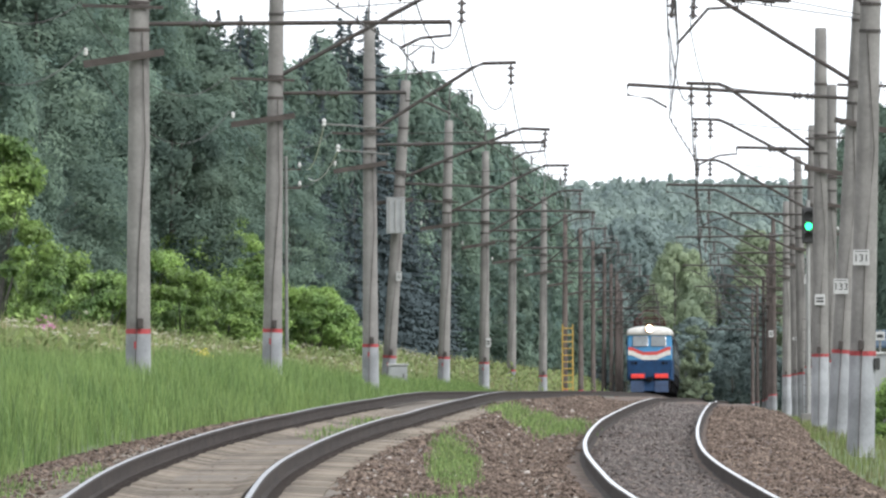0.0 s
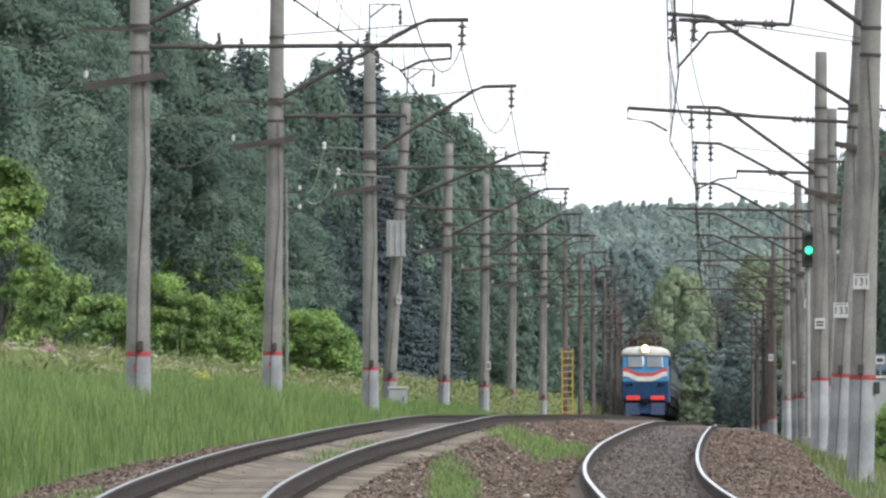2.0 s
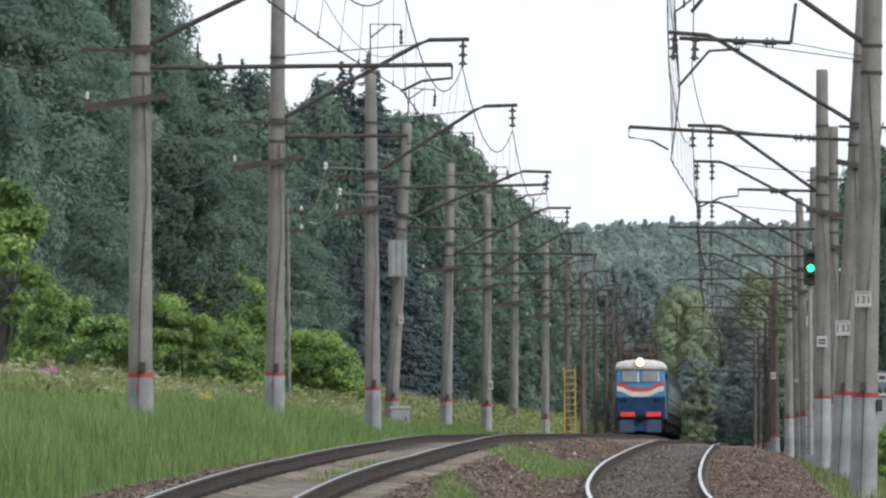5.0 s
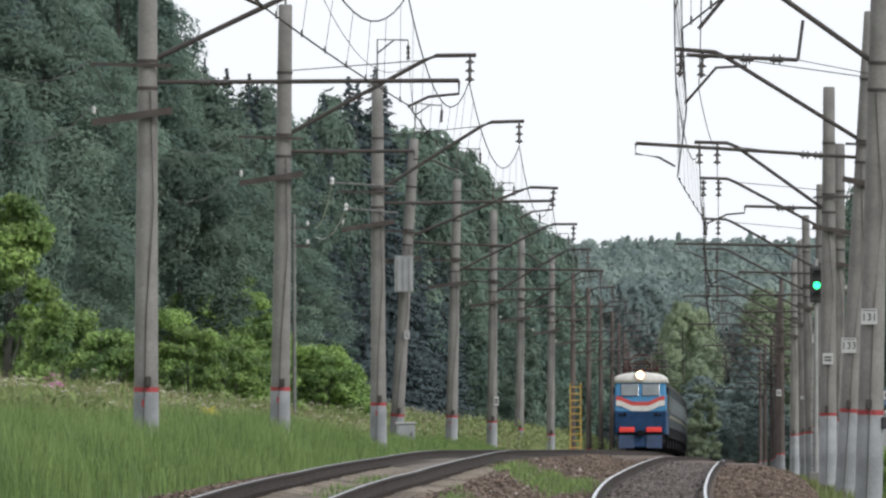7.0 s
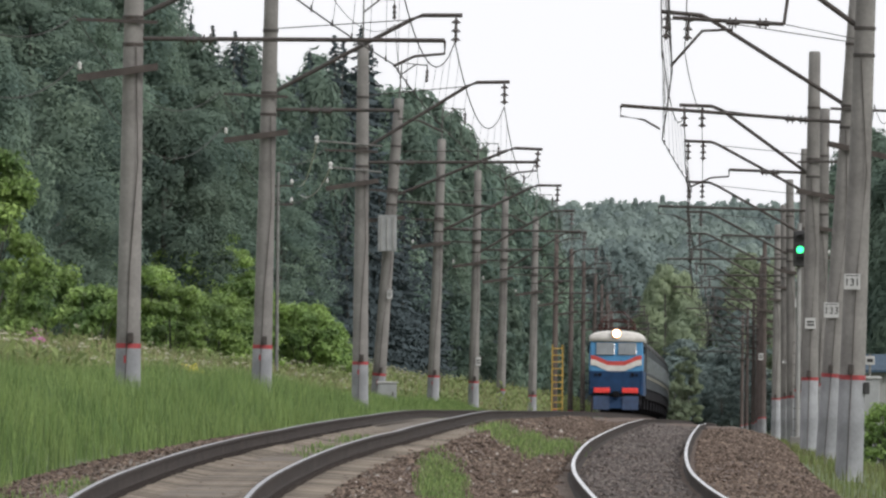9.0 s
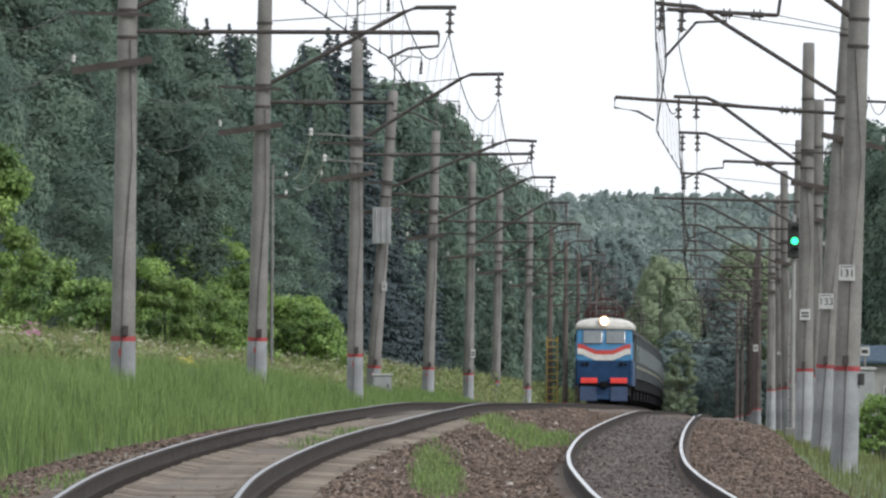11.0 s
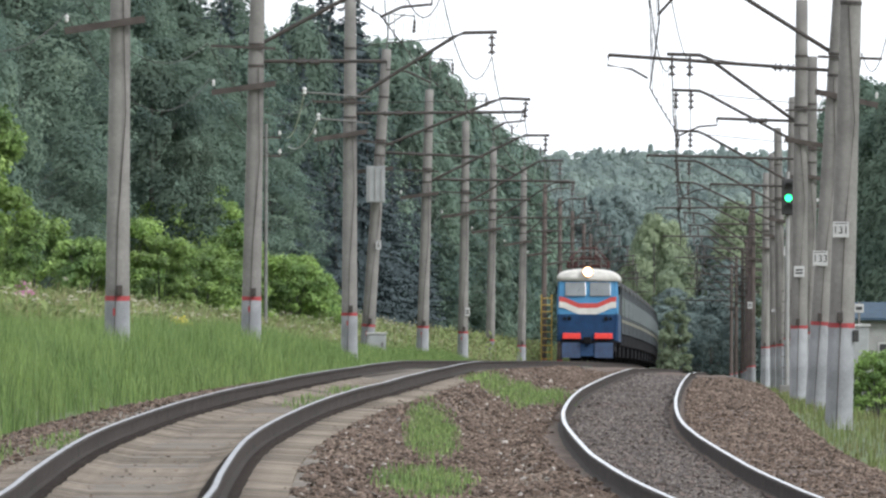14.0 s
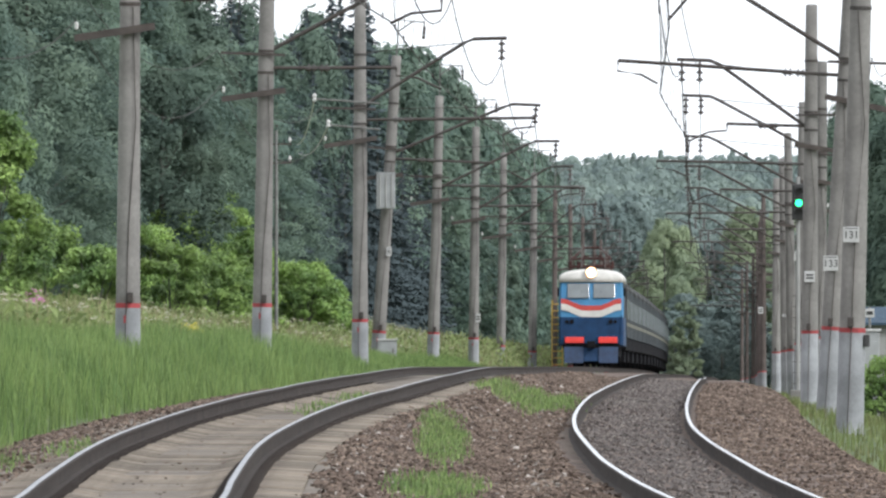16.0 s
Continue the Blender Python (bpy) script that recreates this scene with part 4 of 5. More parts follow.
def blades(rows, mat, name, label, width, seed):
    """Upright leaves and stalks: (x, y, z, height) each, bent a little."""
    r = random.Random(seed)
    verts, faces = [], []
    for x, y, z, h in rows:
        a = r.uniform(0, math.tau)
        dx, dy = math.cos(a) * h * r.uniform(0.05, 0.4), math.sin(a) * h * r.uniform(0.05, 0.4)
        w = width * r.uniform(0.6, 1.4)
        sx_, sy_ = w * math.cos(a + 1.2), w * math.sin(a + 1.2)
        n = len(verts)
        verts += [(x - sx_, y - sy_, z - 0.05), (x + sx_, y + sy_, z - 0.05), (x + dx * 0.35 + sx_ * 0.7, y + dy * 0.35 + sy_ * 0.7, z + h * 0.6),
                  (x + dx * 0.35 - sx_ * 0.7, y + dy * 0.35 - sy_ * 0.7, z + h * 0.6), (x + dx, y + dy, z + h)]
        faces += [(n, n + 1, n + 2, n + 3), (n + 3, n + 2, n + 4)]
    return tagged(new(name, raw(name, verts, faces, mat)), label, "grass", kind="stuff")


gr = random.Random(3)
rows = []
for i in range(105000):
    y = 128 + 420 * gr.random() ** 1.25
    o = 2.42 + 0.5 * noise.noise((y * 0.09, 1.7, 0)) + gr.random() ** 0.8 * (3.4 + 0.9 * noise.noise((y * 0.13, 7.7, 0)))
    x = lx(y) - o
    k = min(1, (o - 1.9) / 1.6) * (0.75 + 0.45 * noise.noise((x * 0.5, y * 0.06, 9)))
    rows.append((x, y, ground_z(x, y), max(0.1, (0.24 + 0.42 * k) * gr.uniform(0.5, 1.35) * (1 if y < 340 else 0.55))))
blades(rows, M_GRASS, "tall_grass", "tall fresh green grass along the ballast edge", 0.0075, 5)
rows = []
for i in range(42000):
    y = 165 + 420 * gr.random() ** 1.3
    x = rx(y) + 3.0 + 0.3 * noise.noise((y * 0.11, 4.7, 0)) + gr.random() * 9.5
    rows.append((x, y, ground_z(x, y), gr.uniform(0.06, 0.28)))
blades(rows, M_VERGE, "verge_grass", "short green grass on the embankment slope", 0.009, 6)
rows = []
for (x0, y0, rx_, ry_, n) in ((0.0, 168, 0.34, 24, 2300), (-0.05, 131, 0.5, 10, 1500), (1.45, 240, 0.95, 26, 2600), (-3.9, 150, 0.3, 8, 260), (-0.9, 196, 0.25, 8, 200), (-1.6, 186, 0.45, 9, 260), (-1.15, 204, 0.5, 9, 260), (-4.4, 138, 0.4, 9, 300)):
    for i in range(n):
        a, q = gr.uniform(0, math.tau), math.sqrt(gr.random()) * gr.uniform(0.55, 1.1)
        x, y = x0 + rx_ * q * math.cos(a), y0 + ry_ * q * math.sin(a)
        x += 0.16 * noise.noise((y * 0.2, 3, 0))
        rows.append((x, y, bed_z(x, y), gr.uniform(0.03, 0.11) * (1.5 if y0 == 240 else 1)))
blades(rows, M_GRASS, "ballast_grass", "low green grass tufts growing through the ballast", 0.008, 7)

# herbs: leafy stalks, seeding grasses and flower heads on the bank
pts, straw, umb, gold, pink = [], [], [], [], []
for i in range(34000):
    y = 262 + 560 * gr.random() ** 1.2
    o = 4.9 + gr.random() ** 0.9 * 12
    x = lx(y) - o
    z = ground_z(x, y)
    h = (0.95 + 0.4 * max(0.0, min(1.0, (y - 400) / 120))) * (0.5 + 0.55 * min(1, (o - 5) / 5)) * (0.85 + 0.5 * noise.noise((x * 0.35, y * 0.05, 2)))
    for k in range(4):
        pts.append((Vector((x + gr.gauss(0, 0.12), y + gr.gauss(0, 0.3), z + h * gr.uniform(0.3, 1.0))), Vector((0, -0.5, 0.3))))
    if gr.random() < 0.42:
        straw.append((x, y, z + 0.2, h * gr.uniform(0.8, 1.15)))
    far = max(0.0, min(1.0, (y - 420) / 200))
    if gr.random() < 0.05 + 0.05 * far:
        umb.append((x, y, z + h * gr.uniform(0.95, 1.2)))
for i in range(9000):
    y = 560 + 420 * gr.random()
    x = lx(y) - 3.2 - 7.0 * gr.random()
    z = ground_z(x, y)
    h = gr.uniform(0.5, 1.3)
    for k in range(3):
        pts.append((Vector((x + gr.gauss(0, 0.15), y + gr.gauss(0, 0.3), z + h * gr.uniform(0.2, 1.0))), Vector((0, -0.5, 0.5))))
    if gr.random() < 0.5:
        straw.append((x, y, z, h * gr.uniform(0.9, 1.3)))
for i in range(90):
    gold.append((gr.gauss(-5.4, 0.18), gr.gauss(300, 1.5), 0.25 + gr.gauss(0, 0.13)))
for i in range(40):
    gold.append((gr.gauss(-9.2, 0.2), gr.gauss(300, 1.5), 0.2 + gr.gauss(0, 0.13)))
for i in range(16):
    pink.append((gr.gauss(-9.15, 0.12), gr.gauss(322, 1), 1.0 + gr.gauss(0, 0.14)))
v, f = leaf_cloud(pts, 0.12, 1.8, 8, 0.8)
tagged(new("herbs", raw("herbs", v, f, M_HERB)), "dense knee-high wild herbs on the bank", "wild herbs", kind="stuff")
blades(straw, M_STRAW, "seeding_grass", "pale seeding grass stalks among the herbs", 0.015, 9)


def flower_heads(rows_, size, mat, name, label):
    r = random.Random(12)
    verts, faces = [], []
    for x, y, z in rows_:
        for k in range(3):
            n = len(verts)
            s = size * r.uniform(0.5, 1.1)
            ox, oz = r.gauss(0, size * 0.7), r.gauss(0, size * 0.35)
            for a in range(6):
                verts.append((x + ox + s * math.cos(a * math.tau / 6), y + s * math.sin(a * math.tau / 6), z + oz + r.uniform(-0.1, 0.1) * s))
            verts.append((x + ox, y, z + oz + s * 0.45))
            faces += [(n + a, n + (a + 1) % 6, n + 6) for a in range(6)]
    tagged(new(name, raw(name, verts, faces, mat)), label, "wild flowers", kind="stuff")


flower_heads(umb, 0.06, M_UMBEL, "umbel_flowers", "white umbel flower heads above the herbs")
flower_heads(gold, 0.06, M_GOLD, "yellow_flowers", "clump of yellow flowers in the grass")
flower_heads(pink, 0.06, M_PINK, "pink_flowers", "clump of pink willowherb flowers")


# ---- ballast stones and sleepers ----
def stones(count, y0, y1, where, mat, name, label, seed, lo=0.013, hi=0.033):
    r = np.random.RandomState(seed)
    base = np.array([[1, 0, 0], [-1, 0, 0], [0, 1, 0], [0, -1, 0], [0.15, 0.1, 1], [-0.1, -0.15, -1]], float)
    tris = np.array([[0, 2, 4], [2, 1, 4], [1, 3, 4], [3, 0, 4], [2, 0, 5], [1, 2, 5], [3, 1, 5], [0, 3, 5]])
    n = len(base)
    allv, allf = [], []
    for i in range(count):
        y = y0 + (y1 - y0) * r.rand() ** 1.5
        spot = where(y, r)
        if spot is None:
            continue
        s = (lo + (hi - lo) * r.rand() ** 1.6) * (1 + max(0.0, y - 220) / 180)
        q = (base + r.uniform(-0.35, 0.35, (n, 3))) * s * 1.15 * np.array([r.uniform(0.8, 1.4), r.uniform(0.8, 1.4), r.uniform(0.5, 0.9)])
        a = r.rand() * math.tau
        c, d = math.cos(a), math.sin(a)
        e = r.uniform(-0.9, 0.9)
        q = q @ np.array([[1, 0, 0], [0, math.cos(e), math.sin(e)], [0, -math.sin(e), math.cos(e)]]) @ np.array([[c, d, 0], [-d, c, 0], [0, 0, 1]])
        allv.append(q + np.array([spot[0], y, spot[1] + s * 0.25]))
        allf.append(tris + n * len(allf))
    tagged(new(name, raw(name, np.concatenate(allv).tolist(), np.concatenate(allf).tolist(), mat)), label, "ballast", kind="stuff")


def bed_middle(y, r):
    near = max(0.0, min(1.0, (185 - y) / 40))
    a = lx(y) + 0.92 + 0.5 * near + 0.3 * noise.noise((y * 0.25, 0, 0))
    b = rx(y) - 0.95 - 0.12 * max(0.0, 1 - abs(y - 160) / 28) + 0.15 * noise.noise((y * 0.3, 5, 0))
    x = a + (b - a) * r.rand()
    return x, bed_z(x, y)


def bed_right(y, r):
    x = rx(y) + 0.95 + 2.8 * r.rand()
    return x, bed_z(x, y)


def bed_left(y, r):
    x = lx(y) - 0.92 - 0.35 * max(0.0, min(1.0, (150 - y) / 25)) - 1.9 * r.rand()
    return x, bed_z(x, y)


def four_foot_right(y, r):
    x = rx(y) + 0.69 * (2 * r.rand() - 1)
    return x, bed_z(x, y)


def four_foot_left(y, r):
    x = lx(y) + 0.69 * (2 * r.rand() - 1)
    return x, bed_z(x, y) - 0.005


stones(44000, 108, 420, bed_middle, M_STONE, "ballast_stones", "loose reddish-brown crushed ballast stones between the tracks", 1)
stones(26000, 108, 420, bed_right, M_STONE, "ballast_stones", "loose reddish-brown crushed ballast stones on the shoulder", 2)
stones(420, 108, 300, bed_middle, M_PALESTONE, "pale_stones", "scattered pale stones among the ballast", 6, 0.02, 0.036)
stones(8500, 108, 240, bed_left, M_STONE, "ballast_stones", "loose reddish-brown crushed ballast stones along the grass", 3)
stones(14000, 108, 420, four_foot_right, M_OILSTONE, "oily_ballast_stones", "dark oily ballast stones between the rails", 4)
stones(700, 108, 240, four_foot_left, M_STONE, "oily_ballast_stones", "scattered dark stones between the sleepers", 5, 0.01, 0.022)

sb = bmesh.new()
prof = [(-1.35, -0.01), (-0.95, 0.012), (-0.6, 0.012), (-0.35, -0.03), (0.35, -0.03), (0.6, 0.012), (0.95, 0.012), (1.35, -0.01)]
ring = [[sb.verts.new((x, yy, z + (0 if abs(yy) < 0.12 else -0.02))) for x, z in prof] for yy in (-0.135, -0.11, 0.11, 0.135)]
low = [[sb.verts.new((x, yy, -0.2)) for x, z in prof] for yy in (-0.15, 0.15)]
ring = [low[0]] + ring + [low[1]]
for a, b in zip(ring, ring[1:]):
    for i in range(len(prof) - 1):
        sb.faces.new((a[i], a[i + 1], b[i + 1], b[i]))
sleeper_mesh = mesh_of(sb, "sleeper", M_SLEEPER)
fb = bmesh.new()
for s in (-0.796, 0.796):
    for q in (-0.12, 0.12):
        box(fb, (s + q, 0, 0.025), (0.09, 0.13, 0.05))
fasten_mesh = mesh_of(fb, "rail_fastening", M_RAILSIDE)
for track, centre, rail, count in ((track_a, lx, zl, 250), (track_b, rx, zr, 230)):
    for k in range(count):
        y = 110 + 0.545 * k
        ang = -math.atan2(centre(y + 1) - centre(y - 1), 2)
        ob = new("sleeper", sleeper_mesh)
        ob.matrix_basis = pose(centre(y), y, rail(y) - 0.192 + gr.uniform(-0.014, 0.012), 0, math.degrees(CANT / 0.796) if track is track_b else 0, math.degrees(ang))
        ob.parent = track
        if track is track_a:
            fa = new("rail_fastening", fasten_mesh)
            fa.matrix_basis = pose(centre(y), y, rail(y) - 0.192, 0, 0, math.degrees(ang))
            fa.parent = track


# ---- train ----
M_BLUE = material("loco_blue", (0.045, 0.19, 0.36), 0.65, vary=0.15, scale=2)
M_DARKBLUE = material("loco_dark_blue", (0.008, 0.042, 0.115), 0.6, vary=0.3, scale=2, spec=0.3)
M_LOCOWHITE = material("loco_roof_cream", (0.62, 0.6, 0.56), 0.55, vary=0.15, scale=3)
M_LOCORED = material("loco_stripe_red", (0.5, 0.06, 0.05), 0.5, vary=0.15, scale=3)
M_BRIGHTRED = material("bright_red_paint", (0.75, 0.05, 0.04), 0.4, vary=0.1, scale=4)
M_PLOW = material("plough_blue", (0.018, 0.042, 0.1), 0.6, vary=0.3, scale=4)
M_GLASS = material("cab_glass", (0.19, 0.21, 0.22), 0.12, vary=0.2, scale=1.5, bump=0)
M_FRAME = material("underframe_black", (0.014, 0.014, 0.016), 1.0, vary=0.4, scale=3, spec=0.08)
M_LAMP = material("headlamp_glow", (1.0, 0.86, 0.66), 0.3, vary=0.0, bump=0, emit=14.0)
# weak orange emission that imitates the glare halo of the headlamp
M_HALO = material("lamp_halo", (1.0, 0.55, 0.25), 0.3, vary=0.0, bump=0, emit=1.1)
M_SIDE = material("loco_side_grey", (0.058, 0.066, 0.07), 0.85, vary=0.25, scale=1, spec=0.15)
M_COACH = material("coach_grey_blue", (0.045, 0.053, 0.058), 0.85, vary=0.25, scale=1, obj=0.2, spec=0.15)
M_COACHROOF = material("coach_roof_grey", (0.07, 0.072, 0.074), 0.8, vary=0.25, scale=1, spec=0.2)
M_PANTO = material("pantograph_red_oxide", (0.06, 0.027, 0.024), 0.8, 0.0, vary=0.3, spec=0.2)


def shell(bm, sections):
    """A skin through equal cross-sections along y: lists of (x, y, z)."""
    rings = [[bm.verts.new(p) for p in s] for s in sections]
    n = len(rings[0])
    for a, b in zip(rings, rings[1:]):
        for i in range(n):
            bm.faces.new((a[i], a[(i + 1) % n], b[(i + 1) % n], b[i]))
    bm.faces.new(rings[0][::-1])
    bm.faces.new(rings[-1])
    bmesh.ops.recalc_face_normals(bm, faces=bm.faces)
    return bm


def wheelset(parent, y):
    b = bmesh.new()
    for s in (-0.79, 0.79):
        tube(b, [(s - 0.065, y, 0.6), (s + 0.065, y, 0.6)], 0.6, 20)
    tube(b, [(-0.8, y, 0.6), (0.8, y, 0.6)], 0.09, 8)
    part("wheelset", b, M_FRAME, parent)


def electric_locomotive():
    """Local frame: front at y = 0 facing -y, rail head at z = 0."""
    ob = root("electric_locomotive", pose(0, 0, 0), "blue electric locomotive with cream roof, red-white stripe, lit headlamp", "locomotive")
    W = 1.47
    # front face leans back above the waist; lower body dark, upper light blue
    part("lower_body", shell(bmesh.new(), [[(-W + 0.1, 0.0, 1.05), (W - 0.1, 0.0, 1.05), (W - 0.06, 0.0, 2.3), (-W + 0.06, 0.0, 2.3)],
                                           [(-W, 0.12, 1.0), (W, 0.12, 1.0), (W, 0.12, 2.3), (-W, 0.12, 2.3)], [(-W, 17.0, 1.0), (W, 17.0, 1.0), (W, 17.0, 2.3), (-W, 17.0, 2.3)]]), M_DARKBLUE, ob, "dark blue lower body")
    part("upper_body", shell(bmesh.new(), [[(-W + 0.06, 0.0, 2.3), (W - 0.06, 0.0, 2.3), (W - 0.09, 0.1, 3.05), (W - 0.13, 0.42, 3.95), (-W + 0.13, 0.42, 3.95), (-W + 0.09, 0.1, 3.05)],
                                           [(-W, 0.12, 2.3), (W, 0.12, 2.3), (W, 0.25, 3.05), (W - 0.05, 0.6, 3.95), (-W + 0.05, 0.6, 3.95), (-W, 0.25, 3.05)],
                                           [(-W, 1.6, 2.3), (W, 1.6, 2.3), (W, 1.6, 3.05), (W - 0.05, 1.6, 3.95), (-W + 0.05, 1.6, 3.95), (-W, 1.6, 3.05)]]), M_BLUE, ob, "light blue cab front")
    part("side_walls", shell(bmesh.new(), [[(-W, 1.604, 2.3), (W, 1.604, 2.3), (W - 0.05, 1.604, 3.95), (-W + 0.05, 1.604, 3.95)], [(-W, 17.0, 2.3), (W, 17.0, 2.3), (W - 0.05, 17.0, 3.95), (-W + 0.05, 17.0, 3.95)]]), M_SIDE, ob, "grey-blue side wall")
    # roof cap with a rounded brow

    def arc(y, w, z0, h):
        return [(w * math.cos(a), y, z0 + h * math.sin(a) ** 0.5) for a in [math.pi * i / 18 for i in range(19)]]
    part("roof", shell(bmesh.new(), [arc(0.3, W - 0.02, 3.9, 0.44), arc(0.42, W + 0.01, 3.9, 0.52), arc(0.75, W + 0.02, 3.9, 0.57), arc(1.5, W + 0.02, 3.9, 0.6), arc(17.0, W + 0.02, 3.9, 0.6)]), M_LOCOWHITE, ob, "dusty cream roof", True)
    # windscreens with frames
    lean = math.atan2(0.32, 0.9)
    tilt = Euler((-lean, 0, 0)).to_matrix().to_4x4()
    for s in (-1, 1):
        b = bmesh.new()
        box(b, (s * 0.59, 0.225, 3.5), (0.98, 0.05, 0.70), tilt, 0.02)
        part("windscreen", b, M_GLASS, ob, "grey reflecting windscreen")
        b = bmesh.new()
        tube(b, [(s * 0.5, 0.12, 3.2), (s * 0.42, 0.2, 3.5)], 0.012, 5)
        part("wiper", b, M_FRAME, ob)
        # stripe pieces that dip to the middle
        for z, h, mat, nm in ((2.98, 0.23, M_LOCORED, "red_stripe"), (2.72, 0.3, M_LOCOWHITE, "white_stripe")):
            b = bmesh.new()
            pts = [(0.0, -0.27), (0.45, -0.26), (0.8, -0.12), (1.1, 0.02), (1.37, 0.06)]
            lo = [bm_v for bm_v in pts]
            va = [b.verts.new((s * x, -0.012, z + d - h / 2)) for x, d in lo] + [b.verts.new((s * x, -0.012, z + d + h / 2)) for x, d in reversed(lo)]
            vb = [b.verts.new((v.co.x, 0.08, v.co.z)) for v in va]
            b.faces.new(va)
            b.faces.new(vb[::-1])
            for i in range(len(va)):
                b.faces.new((va[i], vb[i], vb[(i + 1) % len(va)], va[(i + 1) % len(va)]))
            bmesh.ops.recalc_face_normals(b, faces=b.faces)
            part(nm, b, mat, ob)
        b = bmesh.new()
        box(b, (s * 0.76, -0.08, 1.26), (0.86, 0.2, 0.28), None, 0.03)
        part("buffer_beam_plate", b, M_BRIGHTRED, ob, "bright red plate")
        b = bmesh.new()
        tube(b, [(s * 0.88, -0.1, 2.1), (s * 0.88, 0.02, 2.1)], 0.1, 14)
        tube(b, [(s * 1.1, -0.06, 2.1), (s * 1.1, 0.02, 2.1)], 0.07, 12)
        part("marker_light", b, M_FRAME, ob)
        b = bmesh.new()
        slab(b, [(-0.35, 0.22), (-0.2, 0.95), (0.2, 0.95), (0.2, 0.22)], s * 0.35, s * 1.22)
        part("snowplough", b, M_PLOW, ob, "blue steel snowplough")
        b = bmesh.new()
        slab(b, [(-0.25, 0.3), (-0.1, 0.9), (0.1, 0.9), (0.1, 0.3)], 0.0, s * 0.346)
        part("plough_centre", b, M_DARKBLUE, ob, "dark blue plough centre plate")
        b = bmesh.new()
        box(b, (s * 1.5, 0.7, 3.45), (0.09, 0.2, 0.4), None, 0.02)
        part("mirror", b, M_FRAME, ob)
        part("handrail", bars([(s * 1.38, -0.06, 1.3), (s * 1.38, -0.06, 2.4)], r=0.018, seg=6), M_DARKBLUE, ob)
    b = bmesh.new()
    box(b, (0, 0.1, 0.98), (2.6, 0.3, 0.24), None, 0.03)
    part("buffer_beam", b, M_FRAME, ob)
    b = bmesh.new()
    box(b, (0, -0.28, 1.05), (0.38, 0.5, 0.34), None, 0.05)
    part("coupler", b, M_FRAME, ob)
    b = bmesh.new()
    box(b, (0, 9.0, 0.75), (2.5, 16.0, 0.5), None, 0.03)
    part("underframe", b, M_FRAME, ob)
    for y in (2.6, 5.6, 11.5, 14.5):
        wheelset(ob, y)
    b = bmesh.new()
    tube(b, [(0, 0.14, 4.33), (0, 0.5, 4.33)], 0.27, 20)
    lamp = part("headlamp", b, M_LOCOWHITE, ob)
    b = bmesh.new()
    tube(b, [(0, 0.1, 4.33), (0, 0.13, 4.33)], 0.18, 20)
    part("lens", b, M_LAMP, lamp, "glowing warm white lens")
    # added glowing ring: the lamp's halo of glare given a shape
    b = bmesh.new()
    tube(b, [(0, 0.12, 4.33), (0, 0.139, 4.33)], 0.25, 20)
    part("halo_ring", b, M_HALO, lamp, "added warm ring glowing as headlamp glare")
    # roof gear
    b = bars([(-1.0, 1.6, 4.6), (1.0, 1.6, 4.6)], [(-0.8, 1.5, 4.55), (-0.8, 1.5, 4.95), (0.8, 1.5, 4.95), (0.8, 1.5, 4.55)], [(-0.55, 2.6, 5.0), (0.65, 2.6, 5.0)],
             [(-0.9, 1.7, 4.95), (-0.35, 4.0, 5.5)], [(0.9, 1.7, 4.95), (0.35, 4.0, 5.5)], [(-0.35, 4.0, 5.5), (0.35, 4.0, 5.5)], [(-0.7, 1.45, 4.62), (0.75, 1.45, 4.66)], [(-0.62, 1.9, 4.55), (-0.3, 1.9, 5.1), (0.4, 1.9, 5.12), (0.7, 1.9, 4.6)], r=0.05, seg=6)
    for x in (-0.95, -0.6, 0.6, 0.95):
        lathe(b, (x, 1.6, 4.5), [(0.07, 0), (0.1, 0.1), (0.06, 0.2), (0.09, 0.28), (0.03, 0.38)], 8)
    part("pantograph", b, M_PANTO, ob, "red-brown folded pantograph")
    part("roof_bus", bars([(-0.45, 1.4, 4.55), (-0.45, 1.4, 5.6)], [(0.62, 1.4, 4.55), (0.62, 1.4, 5.55)], [(-0.9, 2.2, 5.32), (0.8, 2.2, 5.34)], r=0.02, seg=5), M_GALV, ob)
    return ob


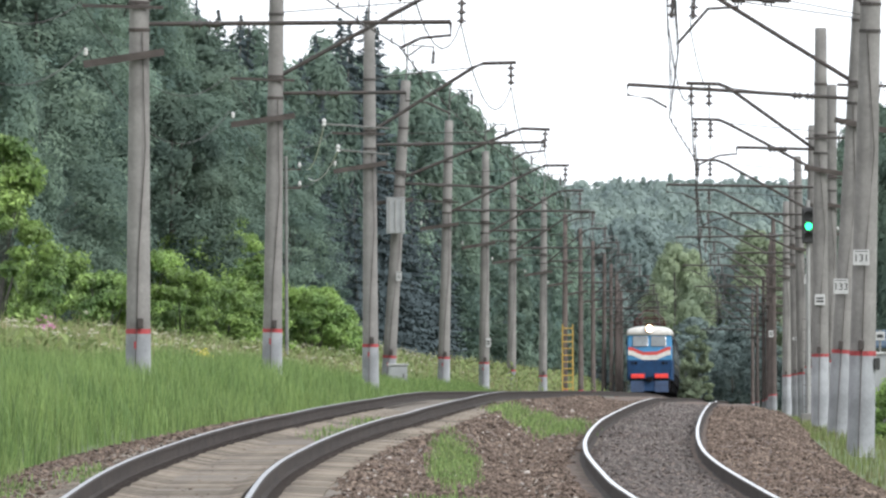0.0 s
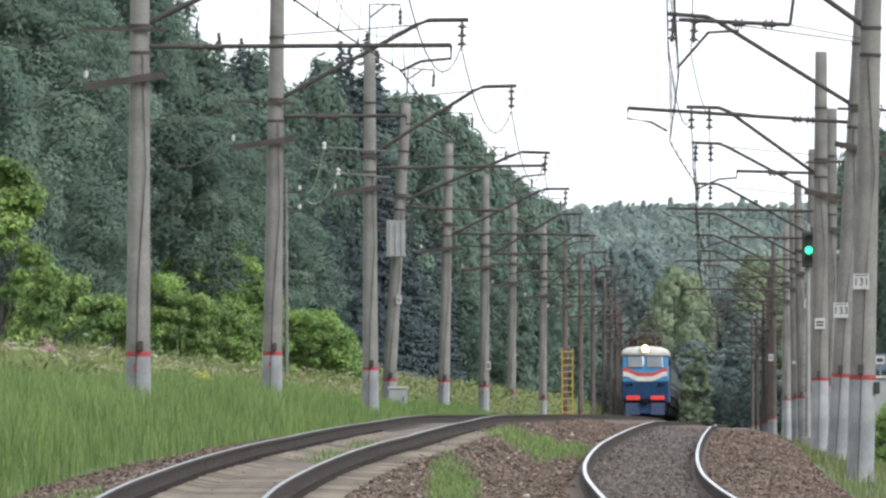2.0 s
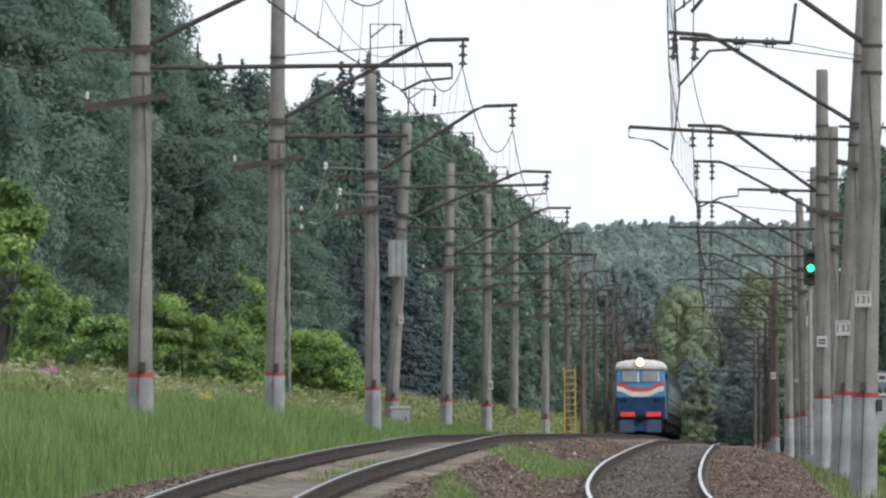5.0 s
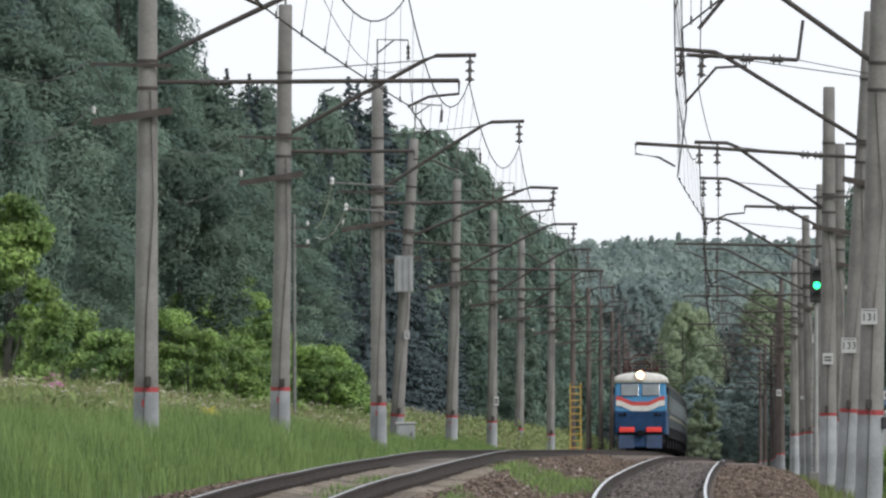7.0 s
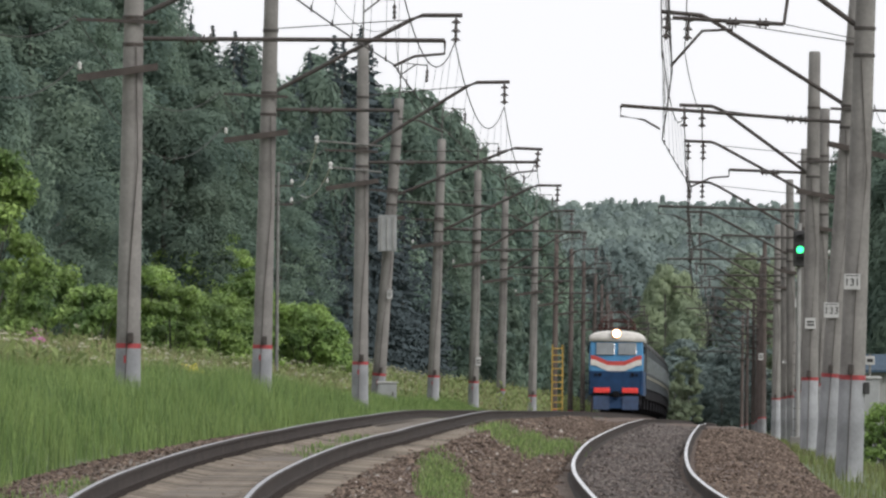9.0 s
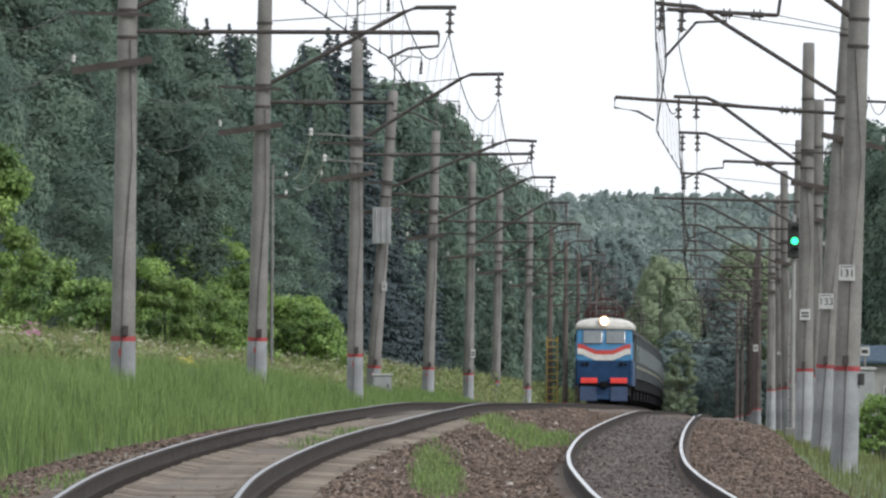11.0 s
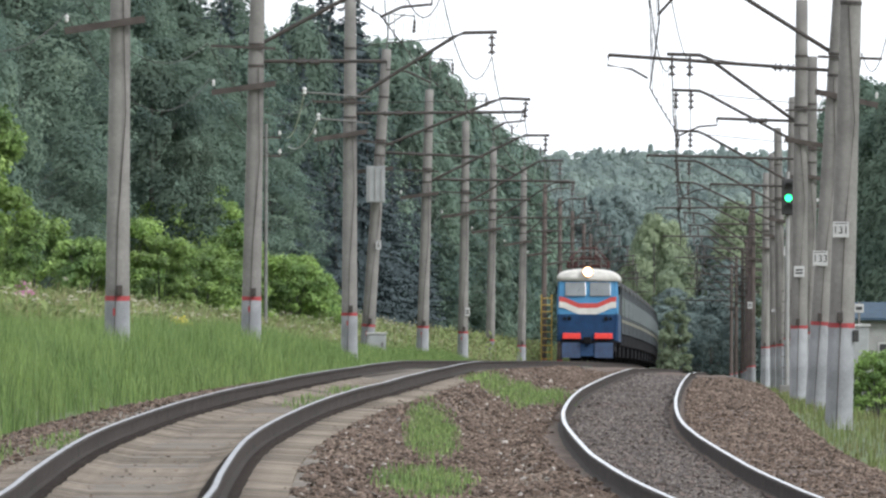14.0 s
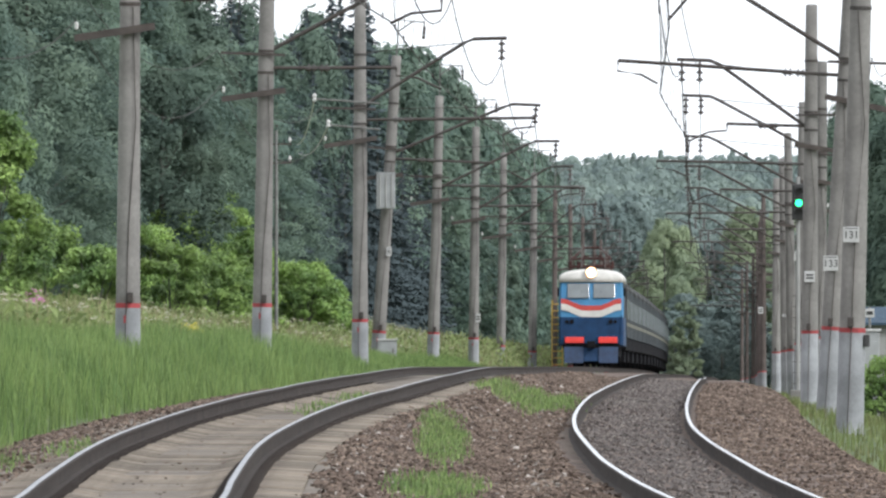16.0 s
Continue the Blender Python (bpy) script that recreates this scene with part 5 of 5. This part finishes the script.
def coach(length, label, mat, name="railway_coach"):
    ob = root(name, pose(0, 0, 0), label, "railway coach", "coaches of the train")
    W = 1.5
    part("body", shell(bmesh.new(), [[(-W, y, 1.42), (W, y, 1.42), (W, y, 3.6), (-W, y, 3.6)] for y in (0.3, length - 0.3)]), mat, ob)
    part("roof", shell(bmesh.new(), [[(W * 1.005 * math.cos(a), y, 3.6 + 0.75 * math.sin(a) ** 0.8) for a in [math.pi * i / 14 for i in range(15)]] for y in (0.25, length - 0.25)]), M_COACHROOF, ob, smooth=True)
    b = bmesh.new()
    box(b, (0, length / 2, 1.12), (2.9, length - 0.8, 0.6), None, 0.04)
    part("underframe", b, M_FRAME, ob)
    for y in (3.8, length - 3.8):
        b = bmesh.new()
        for s in (-1.08, 1.08):
            slab(b, [(y - 2.1, 0.5), (y - 1.7, 0.85), (y + 1.7, 0.85), (y + 2.1, 0.5), (y + 1.6, 0.38), (y + 0.5, 0.25), (y - 0.5, 0.25), (y - 1.6, 0.38)], s - 0.09, s + 0.09)
        box(b, (0, y, 0.62), (2.0, 0.5, 0.3), None, 0.03)
        part("bogie", b, M_FRAME, ob)
    for y, w, d in ((length * 0.38, 2.2, 0.62), (length * 0.52, 1.5, 0.5), (length * 0.63, 2.6, 0.58)):
        part("equipment_case", box(bmesh.new(), (0, y, 0.84 - d / 2 + 0.02), (2.7, w, d), None, 0.04), M_FRAME, ob)
    for s in (-1, 1):
        for i in range(9):
            b = bmesh.new()
            box(b, (s * W, 3.2 + i * (length - 6.4) / 8, 2.75), (0.03, 1.1, 0.9), None, 0.01)
            part("window", b, M_GLASS, ob)
        b = bmesh.new()
        box(b, (s * W, length / 2, 2.05), (0.02, length - 0.8, 0.16))
        part("waist_stripe", b, M_YELLOW, ob)
    for y in (2.6, 5.0, length - 5.0, length - 2.6):
        wheelset(ob, y)
    return ob


M_YELLOW = material("pale_yellow_stripe", (0.12, 0.115, 0.08), 0.6, vary=0.2)
loco = electric_locomotive()
rear = coach(17.0, "rear section of the blue electric locomotive, grey-blue sides", M_SIDE, "locomotive_rear_section")
tagged(rear, category="locomotive")
first = coach(25.5, "grey-blue passenger coach with ribbed sides coupled behind the locomotive", M_COACH)
TRAIN = [(loco, 0.0, 17.0), (rear, 17.2, 17.0)] + [(first if i == 0 else copy_thing(first, pose(0, 0, 0)), 34.6 + 25.8 * i, 25.5) for i in range(14)]

HEAD = (925.0, 17.2)


def on_track(y, length):
    """The pose of a vehicle whose front stands at distance y on the near-side running line."""
    a, b = Vector((lx(y), y, zl(y))), Vector((lx(y + length), y + length, zl(y + length)))
    d = b - a
    return Matrix.Translation(a) @ Euler((math.atan2(d.z, d.y), 0, -math.atan2(d.x, d.y))).to_matrix().to_4x4()


def motions():
    for ob, behind, length in TRAIN:
        walk(ob, [(t, on_track(HEAD[0] - HEAD[1] * t + behind, length)) for t in [0.5 * k for k in range(33)]])


motions()
